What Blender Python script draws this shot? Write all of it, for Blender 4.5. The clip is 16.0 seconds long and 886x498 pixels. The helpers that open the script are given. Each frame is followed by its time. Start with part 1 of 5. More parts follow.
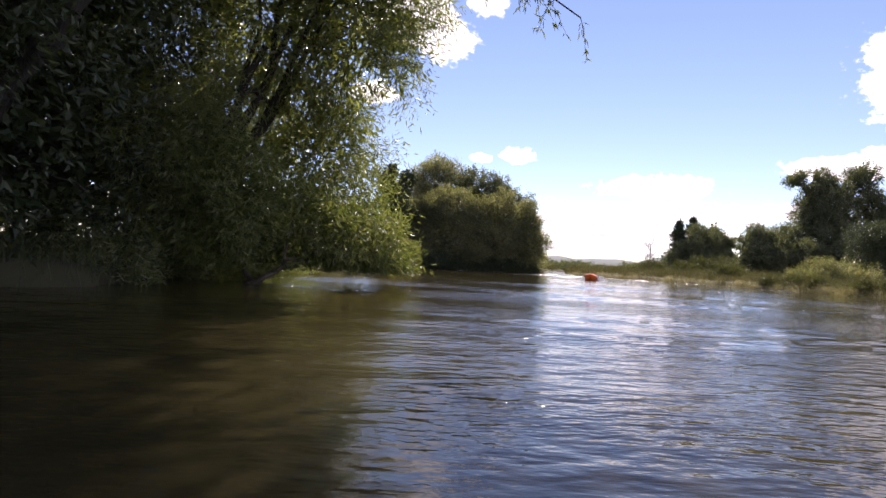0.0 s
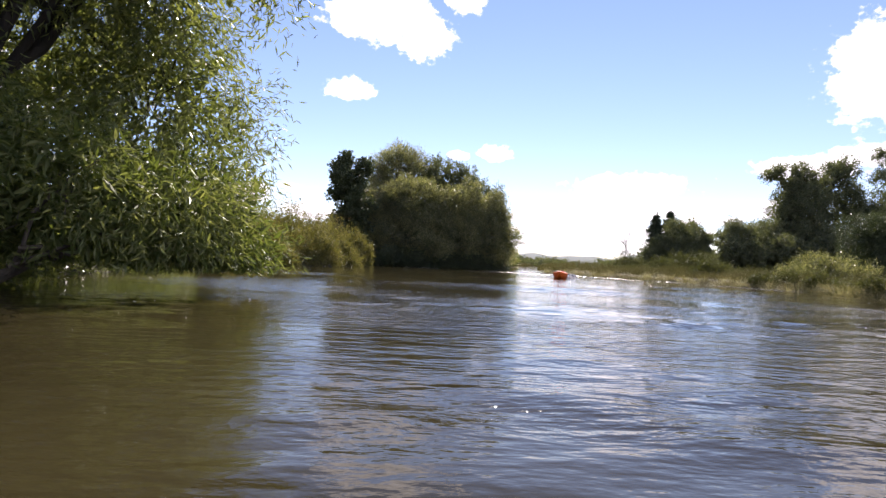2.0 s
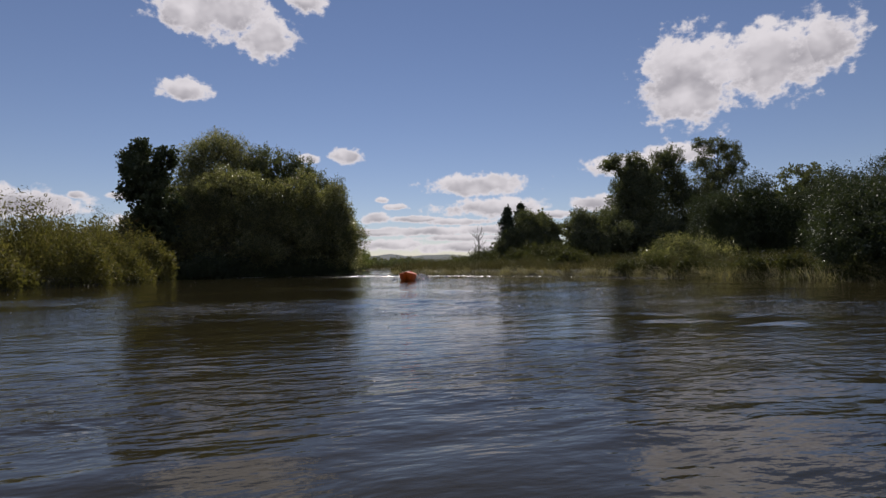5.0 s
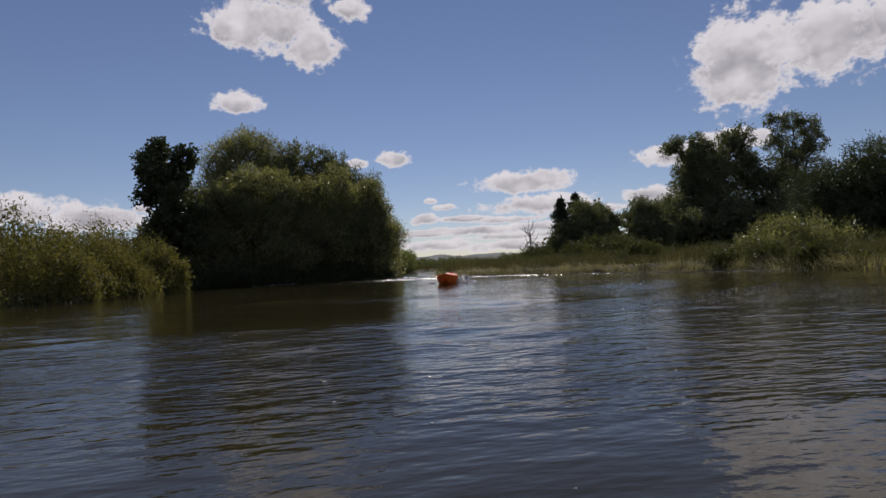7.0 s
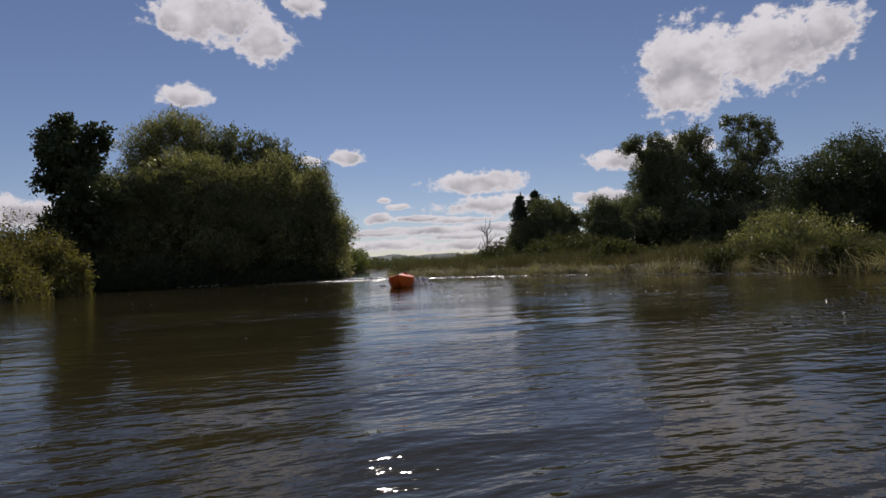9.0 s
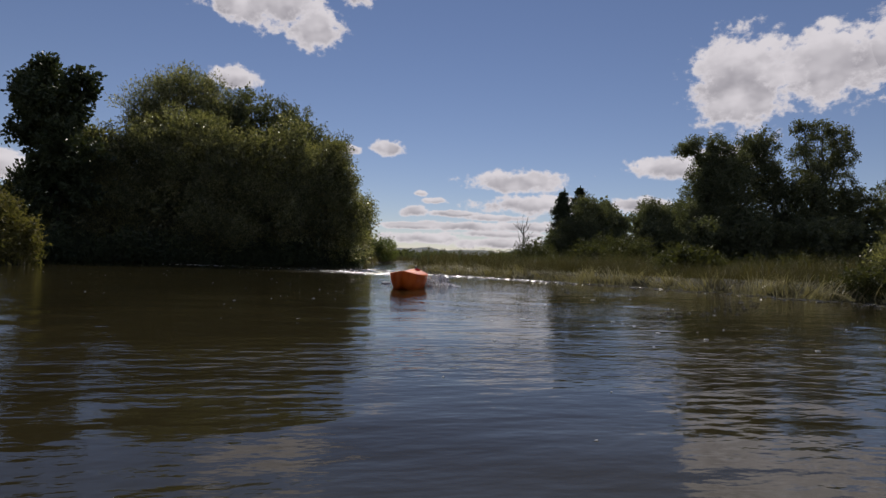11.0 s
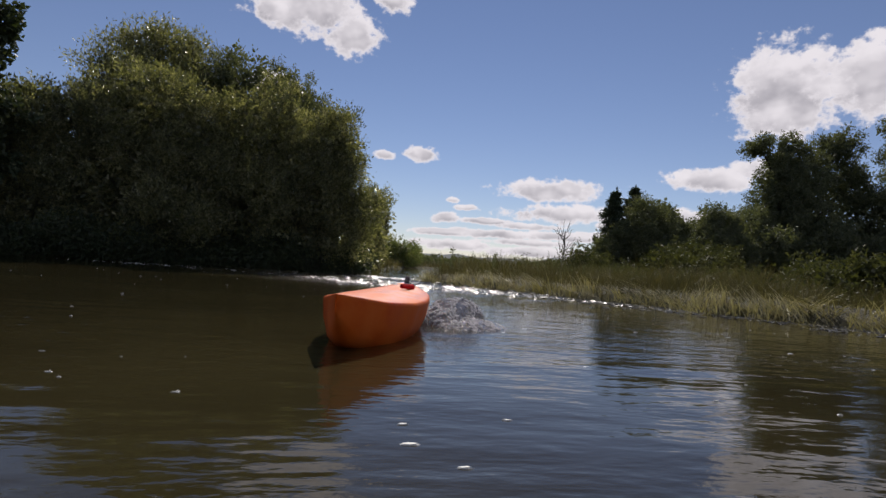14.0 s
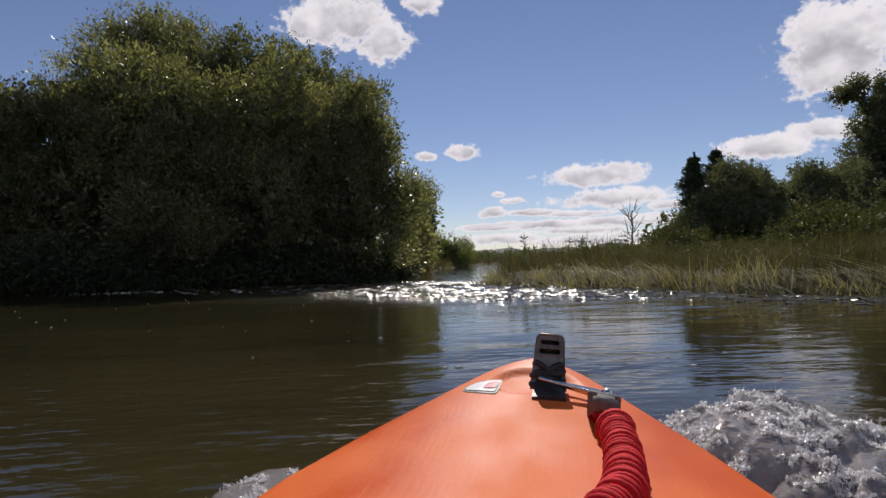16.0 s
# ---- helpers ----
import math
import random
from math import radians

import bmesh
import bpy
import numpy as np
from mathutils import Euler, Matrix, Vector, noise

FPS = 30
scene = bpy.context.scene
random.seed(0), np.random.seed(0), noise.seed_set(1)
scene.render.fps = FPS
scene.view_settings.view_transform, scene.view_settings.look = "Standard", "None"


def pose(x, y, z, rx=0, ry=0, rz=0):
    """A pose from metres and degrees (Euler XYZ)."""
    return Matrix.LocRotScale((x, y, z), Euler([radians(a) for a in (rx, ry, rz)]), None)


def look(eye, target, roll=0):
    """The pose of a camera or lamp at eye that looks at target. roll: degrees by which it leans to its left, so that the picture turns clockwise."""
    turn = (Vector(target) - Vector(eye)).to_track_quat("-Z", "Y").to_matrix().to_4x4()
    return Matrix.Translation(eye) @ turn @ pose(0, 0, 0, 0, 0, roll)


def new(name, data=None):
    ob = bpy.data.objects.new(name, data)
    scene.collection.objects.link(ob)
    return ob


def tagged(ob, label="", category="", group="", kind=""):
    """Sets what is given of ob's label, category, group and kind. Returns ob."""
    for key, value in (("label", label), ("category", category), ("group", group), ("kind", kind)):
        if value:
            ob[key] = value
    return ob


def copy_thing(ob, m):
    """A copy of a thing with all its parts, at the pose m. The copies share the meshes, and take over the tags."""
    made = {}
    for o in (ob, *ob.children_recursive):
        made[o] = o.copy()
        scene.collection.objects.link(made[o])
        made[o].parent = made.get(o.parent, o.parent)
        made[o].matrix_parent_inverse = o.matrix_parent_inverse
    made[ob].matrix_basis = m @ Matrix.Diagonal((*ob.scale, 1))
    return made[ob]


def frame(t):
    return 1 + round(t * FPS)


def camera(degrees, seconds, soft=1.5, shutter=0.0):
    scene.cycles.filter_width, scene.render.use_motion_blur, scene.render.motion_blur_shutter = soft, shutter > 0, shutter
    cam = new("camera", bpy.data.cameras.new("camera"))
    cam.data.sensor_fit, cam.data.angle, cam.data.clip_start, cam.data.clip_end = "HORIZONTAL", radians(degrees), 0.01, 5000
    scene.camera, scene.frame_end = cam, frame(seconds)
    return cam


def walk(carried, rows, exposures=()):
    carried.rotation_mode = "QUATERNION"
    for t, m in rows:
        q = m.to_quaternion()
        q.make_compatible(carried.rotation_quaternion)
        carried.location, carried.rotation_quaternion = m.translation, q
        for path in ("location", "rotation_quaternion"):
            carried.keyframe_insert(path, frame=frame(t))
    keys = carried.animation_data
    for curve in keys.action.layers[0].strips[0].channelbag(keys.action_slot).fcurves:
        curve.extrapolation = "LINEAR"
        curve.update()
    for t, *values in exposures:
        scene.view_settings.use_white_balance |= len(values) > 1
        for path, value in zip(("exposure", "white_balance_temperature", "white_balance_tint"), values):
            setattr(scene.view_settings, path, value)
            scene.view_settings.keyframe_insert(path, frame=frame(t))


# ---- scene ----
cam = camera(75.0, 16.0)
# seconds, eye, a point on the line of sight, lean
PATH = [
    (0, (0.000, 0.000, 0.5), (-0.001, 1.999, 0.548), 2.88),
    (0.5, (0.318, 0.928, 0.5), (0.351, 2.928, 0.549), 2.72),
    (1, (0.667, 1.814, 0.5), (0.679, 3.814, 0.536), 3.94),
    (1.5, (0.999, 2.697, 0.5), (0.988, 4.696, 0.538), 4.07),
    (2, (1.257, 3.683, 0.5), (1.334, 5.681, 0.543), 2.82),
    (2.5, (1.405, 4.735, 0.5), (1.750, 6.704, 0.556), 0.50),
    (3, (1.657, 5.681, 0.5), (2.183, 7.610, 0.549), 0.65),
    (3.5, (1.961, 6.452, 0.5), (2.427, 8.396, 0.549), 2.13),
    (4, (2.236, 7.192, 0.5), (2.732, 9.129, 0.542), 0.19),
    (4.5, (2.488, 7.927, 0.5), (3.130, 9.821, 0.538), -3.41),
    (5, (2.834, 8.618, 0.5), (3.397, 10.536, 0.560), -0.79),
    (5.2, (2.990, 8.891, 0.5), (3.432, 10.840, 0.566), -0.97),
    (7.3, (4.119, 12.820, 0.5), (4.514, 14.780, 0.563), -2.77),
    (7.5, (4.151, 13.108, 0.5), (4.528, 15.072, 0.544), -0.63),
    (8, (4.189, 13.770, 0.5), (4.723, 15.696, 0.559), -3.01),
    (10.3, (5.513, 17.657, 0.5), (6.157, 19.550, 0.515), 1.71),
    (10.5, (5.624, 18.102, 0.5), (6.277, 19.992, 0.518), 4.60),
    (11, (5.900, 19.292, 0.5), (6.341, 21.242, 0.541), 1.96),
    (11.5, (6.210, 20.525, 0.5), (6.424, 22.513, 0.547), 0.24),
    (12, (6.528, 21.617, 0.5), (6.760, 23.603, 0.557), 1.39),
    (12.5, (6.783, 22.598, 0.5), (7.130, 24.567, 0.554), 0.16),
    (13, (6.974, 23.567, 0.5), (7.138, 25.560, 0.545), 1.51),
    (13.5, (7.156, 24.518, 0.5), (7.209, 26.516, 0.563), -0.21),
    (14, (7.342, 25.444, 0.5), (7.679, 27.415, 0.559), 3.70),
    (14.5, (7.541, 26.448, 0.5), (7.952, 28.405, 0.542), 0.24),
    (15, (7.671, 27.561, 0.5), (7.882, 29.549, 0.570), -0.53),
    (15.5, (7.706, 28.639, 0.5), (7.741, 30.638, 0.550), -1.03),
    (16, (7.688, 29.687, 0.5), (7.853, 31.680, 0.548), -1.54),
]
EXPOSURE = [(0.0, 1.3, 6700, 22), (0.5, 1.3, 6700, 22), (1.0, 1.4, 6700, 22), (1.5, 1.5, 6650, 20), (2.0, 1.42, 6600, 18), (2.5, 1.05, 6550, 17), (3.0, 0.6, 6500, 15), (3.6, 0.2, 6500, 14), (4.5, -0.08, 6500, 13), (11.5, -0.2, 6500, 13), (12.5, -0.05, 6500, 13), (13.5, 0.05, 6500, 13), (16.0, 0.1, 6500, 13)]
walk(cam, [(t, look(eye, target, roll)) for t, eye, target, roll in PATH], EXPOSURE)

# ---------------------------------------------------------------- world and sun
SUN_AZ, SUN_EL = 11.0, 41.0          # degrees: right of +y, above the horizon


def nodes_of(tree):
    """Two short hands for a node tree: add a node, link two sockets."""
    def add(kind, operation=None, use_clamp=False, sky_type=None, sun_disc=None, interpolation_type=None, data_type=None, blend_type=None, noise_dimensions=None):
        n = tree.nodes.new(kind)
        if operation:
            n.operation = operation
        if use_clamp:
            n.use_clamp = True
        if sky_type:
            n.sky_type, n.sun_disc = sky_type, sun_disc
        if interpolation_type:
            n.interpolation_type = interpolation_type
        if data_type:
            n.data_type = data_type
        if blend_type:
            n.blend_type = blend_type
        if noise_dimensions:
            n.noise_dimensions = noise_dimensions
        return n
    return add, tree.links.new


def build_world():
    w = bpy.data.worlds.new("summer_sky")
    scene.world = w
    w.use_nodes = True
    w.node_tree.nodes.clear()
    add, link = nodes_of(w.node_tree)
    sky = add("ShaderNodeTexSky", sky_type="NISHITA", sun_disc=False)
    sky.sun_elevation, sky.sun_rotation = radians(SUN_EL), radians(SUN_AZ)
    sky.air_density, sky.dust_density, sky.ozone_density, sky.altitude = 1.0, 0.0, 2.3, 700
    dim = add("ShaderNodeVectorMath", operation="MULTIPLY")
    dim.inputs[1].default_value = (SKY_STRENGTH * 1.10, SKY_STRENGTH * 1.0, SKY_STRENGTH * 1.06)
    link(sky.outputs[0], dim.inputs[0])
    co = add("ShaderNodeTexCoord")
    sep = add("ShaderNodeSeparateXYZ")
    link(co.outputs["Generated"], sep.inputs[0])

    def math_node(op, a, b=None, c=None, clamp=False):
        n = add("ShaderNodeMath", operation=op, use_clamp=clamp)
        for k, v in enumerate((a, b, c)):
            if v is None:
                continue
            if isinstance(v, (int, float)):
                n.inputs[k].default_value = v
            else:
                link(v, n.inputs[k])
        return n.outputs[0]

    az = math_node("MULTIPLY", math_node("ARCTAN2", sep.outputs[0], sep.outputs[1]), 57.2958)
    el = math_node("MULTIPLY", math_node("ARCSINE", sep.outputs[2]), 57.2958)
    at = add("ShaderNodeCombineXYZ")
    link(az, at.inputs[0]), link(el, at.inputs[1])
    # cumulus: azimuth, elevation, half width, half height in degrees
    clouds = [(-4.9, 22.9, 5.7, 2.5), (-8.1, 22.5, 3.3, 1.4), (-0.5, 21.2, 3.0, 2.1), (3.3, 24.3, 2.2, 1.0), (-4.0, 26.4, 6.0, 2.4),
              (-7.9, 16.0, 2.7, 1.05), (39.7, 16.3, 4.8, 4.6), (46.6, 17.0, 5.2, 3.4), (50.6, 17.6, 2.8, 2.6),
              (20.0, 8.0, 6.3, 1.15), (21.4, 5.7, 6.0, 1.05),
              (7.0, 10.9, 1.9, 0.8), (3.3, 10.5, 1.2, 0.5), (34.6, 9.2, 4.3, 1.3), (38.8, 10.0, 3.4, 1.1), (31.6, 5.9, 2.8, 0.85),
              (9.6, 4.9, 1.6, 0.7), (11.7, 5.9, 1.4, 0.35), (10.4, 6.6, 0.8, 0.35), (15.0, 3.5, 6.0, 0.55), (11.0, 2.2, 5.0, 0.6),
              (22.5, 3.6, 7.5, 0.55), (20.0, 1.9, 9.0, 0.6), (13.6, 4.7, 3.0, 0.36), (17.8, 4.4, 4.0, 0.4), (9.6, 3.4, 3.2, 0.4), (18.0, 2.8, 5.5, 0.4), (26.4, 4.9, 3.0, 0.5), (-19.6, 5.6, 4.5, 1.4), (-26.0, 6.2, 4.5, 1.7), (-16.2, 6.4, 0.9, 0.4),
              (-13.0, 6.5, 1.1, 0.3), (-11.2, 4.2, 3.0, 0.9),
              # clouds outside the view, added as fill light for the shaded foliage
              (-38.0, 12.0, 6.0, 2.4), (76.0, 14.0, 12.0, 5.0), (-70.0, 18.0, 13.0, 5.5), (112.0, 24.0, 16.0, 7.0),
              (-112.0, 22.0, 16.0, 8.0), (172.0, 30.0, 16.0, 9.0), (92.0, 44.0, 14.0, 7.0), (-62.0, 48.0, 14.0, 7.0),
              (145.0, 14.0, 16.0, 5.0), (-150.0, 13.0, 18.0, 6.0), (138.0, 46.0, 18.0, 9.0), (-135.0, 42.0, 18.0, 9.0),
              (-90.0, 33.0, 13.0, 6.0), (-172.0, 55.0, 24.0, 9.0), (30.0, 62.0, 20.0, 6.0), (178.0, 12.0, 14.0, 5.0)]
    least, low = None, None
    for a, e, half_w, half_h in clouds:
        n = add("ShaderNodeVectorMath", operation="MULTIPLY_ADD")
        link(at.outputs[0], n.inputs[0])
        n.inputs[1].default_value = (1 / half_w, 1 / half_h, 0)
        n.inputs[2].default_value = (-a / half_w, -e / half_h, 0)
        d = add("ShaderNodeVectorMath", operation="LENGTH")
        link(n.outputs[0], d.inputs[0])
        up = add("ShaderNodeSeparateXYZ")
        link(n.outputs[0], up.inputs[0])
        if least is None:
            least, low = d.outputs["Value"], up.outputs[1]
        else:
            mine = math_node("LESS_THAN", d.outputs["Value"], least)
            low = math_node("MULTIPLY_ADD", mine, math_node("SUBTRACT", up.outputs[1], low), low)
            least = math_node("MINIMUM", least, d.outputs["Value"])
    stretch = add("ShaderNodeVectorMath", operation="MULTIPLY")
    link(at.outputs[0], stretch.inputs[0])
    stretch.inputs[1].default_value = (0.75, 1.0, 1)

    def noise_2d(scale, detail, rough):
        n = add("ShaderNodeTexNoise", noise_dimensions="2D")
        n.inputs["Scale"].default_value, n.inputs["Detail"].default_value, n.inputs["Roughness"].default_value = scale, detail, rough
        link(stretch.outputs[0], n.inputs["Vector"])
        return n.outputs[0]

    def smooth(value, lo, hi, to_lo=0.0, to_hi=1.0):
        n = add("ShaderNodeMapRange", interpolation_type="SMOOTHSTEP")
        n.inputs["From Min"].default_value, n.inputs["From Max"].default_value = lo, hi
        n.inputs["To Min"].default_value, n.inputs["To Max"].default_value = to_lo, to_hi
        link(value, n.inputs["Value"])
        return n.outputs[0]

    puff, curl, fold = noise_2d(0.45, 2.0, 0.5), noise_2d(1.9, 5.0, 0.58), noise_2d(0.38, 3.0, 0.5)
    # rounded heads: cells a degree or two across
    heads = add("ShaderNodeTexVoronoi")
    heads.voronoi_dimensions, heads.feature = "2D", "SMOOTH_F1"
    heads.inputs["Scale"].default_value, heads.inputs["Smoothness"].default_value = 0.75, 0.35
    link(stretch.outputs[0], heads.inputs["Vector"])
    billow = math_node("MULTIPLY_ADD", math_node("SUBTRACT", 0.42, heads.outputs["Distance"]), 0.42, math_node("SUBTRACT", 1.0, least))
    ragged = math_node("MULTIPLY_ADD", math_node("SUBTRACT", curl, 0.5), 0.75, billow)
    field = math_node("MULTIPLY_ADD", math_node("SUBTRACT", puff, 0.5), 0.7, ragged)
    cover = smooth(field, -0.06, 0.30)
    thick = smooth(field, 0.08, 0.62)
    base = smooth(math_node("MULTIPLY_ADD", math_node("SUBTRACT", puff, 0.5), 2.2, low), 0.55, -0.55)
    folds = smooth(fold, 0.34, 0.66)
    shade = math_node("MULTIPLY", thick, math_node("MULTIPLY_ADD", folds, 0.4, math_node("MULTIPLY", base, 0.6)), clamp=True)
    body = add("ShaderNodeMix", data_type="RGBA")
    body.inputs["A"].default_value = (*[CLOUD * v for v in (1.0, 0.96, 0.985)], 1)
    body.inputs["B"].default_value = (*[CLOUD * 0.5 * v for v in (0.99, 0.95, 1.02)], 1)
    link(shade, body.inputs["Factor"])
    both = add("ShaderNodeMix", data_type="RGBA")
    link(math_node("MULTIPLY", cover, 0.96), both.inputs["Factor"])
    link(dim.outputs[0], both.inputs["A"]), link(body.outputs["Result"], both.inputs["B"])
    out, bg = add("ShaderNodeOutputWorld"), add("ShaderNodeBackground")
    link(both.outputs["Result"], bg.inputs[0]), link(bg.outputs[0], out.inputs[0])


SKY_STRENGTH, CLOUD = 0.064, 0.79
build_world()
sun = new("sun", bpy.data.lights.new("sun", "SUN"))
sun.data.energy, sun.data.angle, sun.data.color = 3.8, radians(0.53), (1.0, 0.94, 0.84)
SUN_WAY = Vector((math.sin(radians(SUN_AZ)) * math.cos(radians(SUN_EL)), math.cos(radians(SUN_AZ)) * math.cos(radians(SUN_EL)), math.sin(radians(SUN_EL))))
sun.matrix_world = look(SUN_WAY * 50, (0, 0, 0))

# ---------------------------------------------------------------- materials


def material(name):
    m = bpy.data.materials.new(name)
    m.use_nodes = True
    m.node_tree.nodes.clear()
    return m, *nodes_of(m.node_tree)


def ramp(add, link, fac, *stops):
    r = add("ShaderNodeValToRGB")
    while len(r.color_ramp.elements) < len(stops):
        r.color_ramp.elements.new(0.5)
    for e, (p, c) in zip(r.color_ramp.elements, stops):
        e.position, e.color = p, (*c, 1)
    link(fac, r.inputs[0])
    return r.outputs[0]


def foliage(name, dark, mid, light, gloss=0.42, through_light=0.35, spec=0.45):
    """Leaves, each a little different, in patches of fresher and older growth; sunlight shines through them."""
    m, add, link = material(name)
    geo, co = add("ShaderNodeNewGeometry"), add("ShaderNodeTexCoord")
    patch = add("ShaderNodeTexNoise")
    patch.inputs["Scale"].default_value, patch.inputs["Detail"].default_value = 0.7, 4
    link(co.outputs["Object"], patch.inputs["Vector"])
    blend = add("ShaderNodeMath", operation="MULTIPLY_ADD")
    blend.inputs[1].default_value = 0.42
    link(geo.outputs["Random Per Island"], blend.inputs[0])
    half = add("ShaderNodeMath", operation="MULTIPLY")
    half.inputs[1].default_value = 0.62
    link(patch.outputs[0], half.inputs[0]), link(half.outputs[0], blend.inputs[2])
    col = ramp(add, link, blend.outputs[0], (0.15, dark), (0.5, mid), (0.9, light))
    p = add("ShaderNodeBsdfPrincipled")
    p.inputs["Roughness"].default_value = gloss
    p.inputs["Specular IOR Level"].default_value = spec
    link(col, p.inputs["Base Color"])
    tr, mix, out = add("ShaderNodeBsdfTranslucent"), add("ShaderNodeMixShader"), add("ShaderNodeOutputMaterial")
    warm = add("ShaderNodeMix", data_type="RGBA", blend_type="MULTIPLY")
    warm.inputs["Factor"].default_value = 1.0
    warm.inputs["B"].default_value = (1.3, 1.3, 0.55, 1)
    link(col, warm.inputs["A"]), link(warm.outputs["Result"], tr.inputs[0])
    mix.inputs[0].default_value = through_light
    link(p.outputs[0], mix.inputs[1]), link(tr.outputs[0], mix.inputs[2]), link(mix.outputs[0], out.inputs[0])
    return m


def surface(name, colours, scale, rough=0.6, bump=0.3, depth=0.01, metal=0.0, stretch=(1, 1, 1), detail=6, coat=0.0, spec=0.5):
    """A solid surface whose colour wanders between two or three tones, with relief."""
    m, add, link = material(name)
    co, mp = add("ShaderNodeTexCoord"), add("ShaderNodeMapping")
    mp.inputs["Scale"].default_value = stretch
    link(co.outputs["Object"], mp.inputs[0])
    n = add("ShaderNodeTexNoise")
    n.inputs["Scale"].default_value, n.inputs["Detail"].default_value = scale, detail
    link(mp.outputs[0], n.inputs["Vector"])
    steps = [(0.3 + 0.4 * k / (len(colours) - 1), c) for k, c in enumerate(colours)]
    p, out = add("ShaderNodeBsdfPrincipled"), add("ShaderNodeOutputMaterial")
    link(ramp(add, link, n.outputs[0], *steps), p.inputs["Base Color"])
    rr = add("ShaderNodeMapRange")
    rr.inputs["To Min"].default_value, rr.inputs["To Max"].default_value = max(rough - 0.12, 0.02), min(rough + 0.12, 1)
    link(n.outputs[0], rr.inputs["Value"]), link(rr.outputs[0], p.inputs["Roughness"])
    p.inputs["Metallic"].default_value, p.inputs["Coat Weight"].default_value = metal, coat
    p.inputs["Specular IOR Level"].default_value = spec
    b, fine = add("ShaderNodeBump"), add("ShaderNodeTexNoise")
    fine.inputs["Scale"].default_value, fine.inputs["Detail"].default_value = scale * 4, 4
    link(mp.outputs[0], fine.inputs["Vector"]), link(fine.outputs[0], b.inputs["Height"])
    b.inputs["Strength"].default_value, b.inputs["Distance"].default_value = bump, depth
    link(b.outputs[0], p.inputs["Normal"]), link(p.outputs[0], out.inputs[0])
    return m


def water_material():
    """Brown-green river water: peaty body, clear gloss, long low swells with small wavelets, choppier in the riffle."""
    m, add, link = material("river_water")
    co = add("ShaderNodeTexCoord")

    def waves(sx, sy, detail, turn):
        mp, n = add("ShaderNodeMapping"), add("ShaderNodeTexNoise")
        mp.inputs["Scale"].default_value, mp.inputs["Rotation"].default_value = (sx, sy, 1), (0, 0, radians(turn))
        link(co.outputs["Object"], mp.inputs[0]), link(mp.outputs[0], n.inputs["Vector"])
        n.inputs["Scale"].default_value, n.inputs["Detail"].default_value = 1.0, detail
        return n.outputs[0]

    def bump(height, distance, strength, after=None):
        b = add("ShaderNodeBump")
        b.inputs["Distance"].default_value = distance
        if isinstance(strength, float):
            b.inputs["Strength"].default_value = strength
        else:
            link(strength, b.inputs["Strength"])
        link(height, b.inputs["Height"])
        if after:
            link(after, b.inputs["Normal"])
        return b.outputs[0]

    sep = add("ShaderNodeSeparateXYZ")
    link(co.outputs["Object"], sep.inputs[0])
    # the riffle runs across the river off the reed point
    off = add("ShaderNodeVectorMath", operation="MULTIPLY_ADD")
    link(co.outputs["Object"], off.inputs[0])
    off.inputs[1].default_value, off.inputs[2].default_value = (1 / 6.5, 1 / 4.5, 0), (-9.0 / 6.5, -40.5 / 4.5, 0)
    ln, near = add("ShaderNodeVectorMath", operation="LENGTH"), add("ShaderNodeMapRange", interpolation_type="SMOOTHSTEP")
    link(off.outputs[0], ln.inputs[0]), link(ln.outputs["Value"], near.inputs["Value"])
    near.inputs["From Min"].default_value, near.inputs["From Max"].default_value = 1.1, 0.3
    near.inputs["To Min"].default_value, near.inputs["To Max"].default_value = 0.0, 0.9
    calm = add("ShaderNodeMapRange", interpolation_type="SMOOTHSTEP")
    link(waves(0.16, 0.42, 3, 8), calm.inputs["Value"])
    calm.inputs["From Min"].default_value, calm.inputs["From Max"].default_value = 0.38, 0.62
    calm.inputs["To Min"].default_value, calm.inputs["To Max"].default_value = 0.28, 1.0
    reach = add("ShaderNodeMapRange")
    reach.inputs["From Min"].default_value, reach.inputs["From Max"].default_value = 9.0, 24.0
    reach.inputs["To Min"].default_value, reach.inputs["To Max"].default_value = 1.0, 0.38
    link(sep.outputs[1], reach.inputs["Value"])
    rough = add("ShaderNodeMath", operation="MULTIPLY")
    link(calm.outputs[0], rough.inputs[0]), link(reach.outputs[0], rough.inputs[1])
    nrm = bump(waves(0.9, 3.2, 2, 6), 0.04, 0.25)
    nrm = bump(waves(4.0, 9.0, 2, -7), 0.026, rough.outputs[0], nrm)
    nrm = bump(waves(10.0, 19.0, 3, 10), 0.010, rough.outputs[0], nrm)
    nrm = bump(waves(6.0, 11.0, 3, 12), 0.16, near.outputs[0], nrm)
    body = ramp(add, link, waves(0.35, 0.5, 3, 0), (0.3, (0.022, 0.018, 0.008)), (0.7, (0.040, 0.033, 0.014)))
    p, out = add("ShaderNodeBsdfPrincipled"), add("ShaderNodeOutputMaterial")
    link(body, p.inputs["Base Color"])
    p.inputs["IOR"].default_value = 1.333
    broken = add("ShaderNodeMapRange")
    broken.inputs["To Min"].default_value, broken.inputs["To Max"].default_value = 0.04, 0.10
    link(near.outputs[0], broken.inputs["Value"]), link(broken.outputs[0], p.inputs["Roughness"])
    link(nrm, p.inputs["Normal"]), link(p.outputs[0], out.inputs[0])
    return m


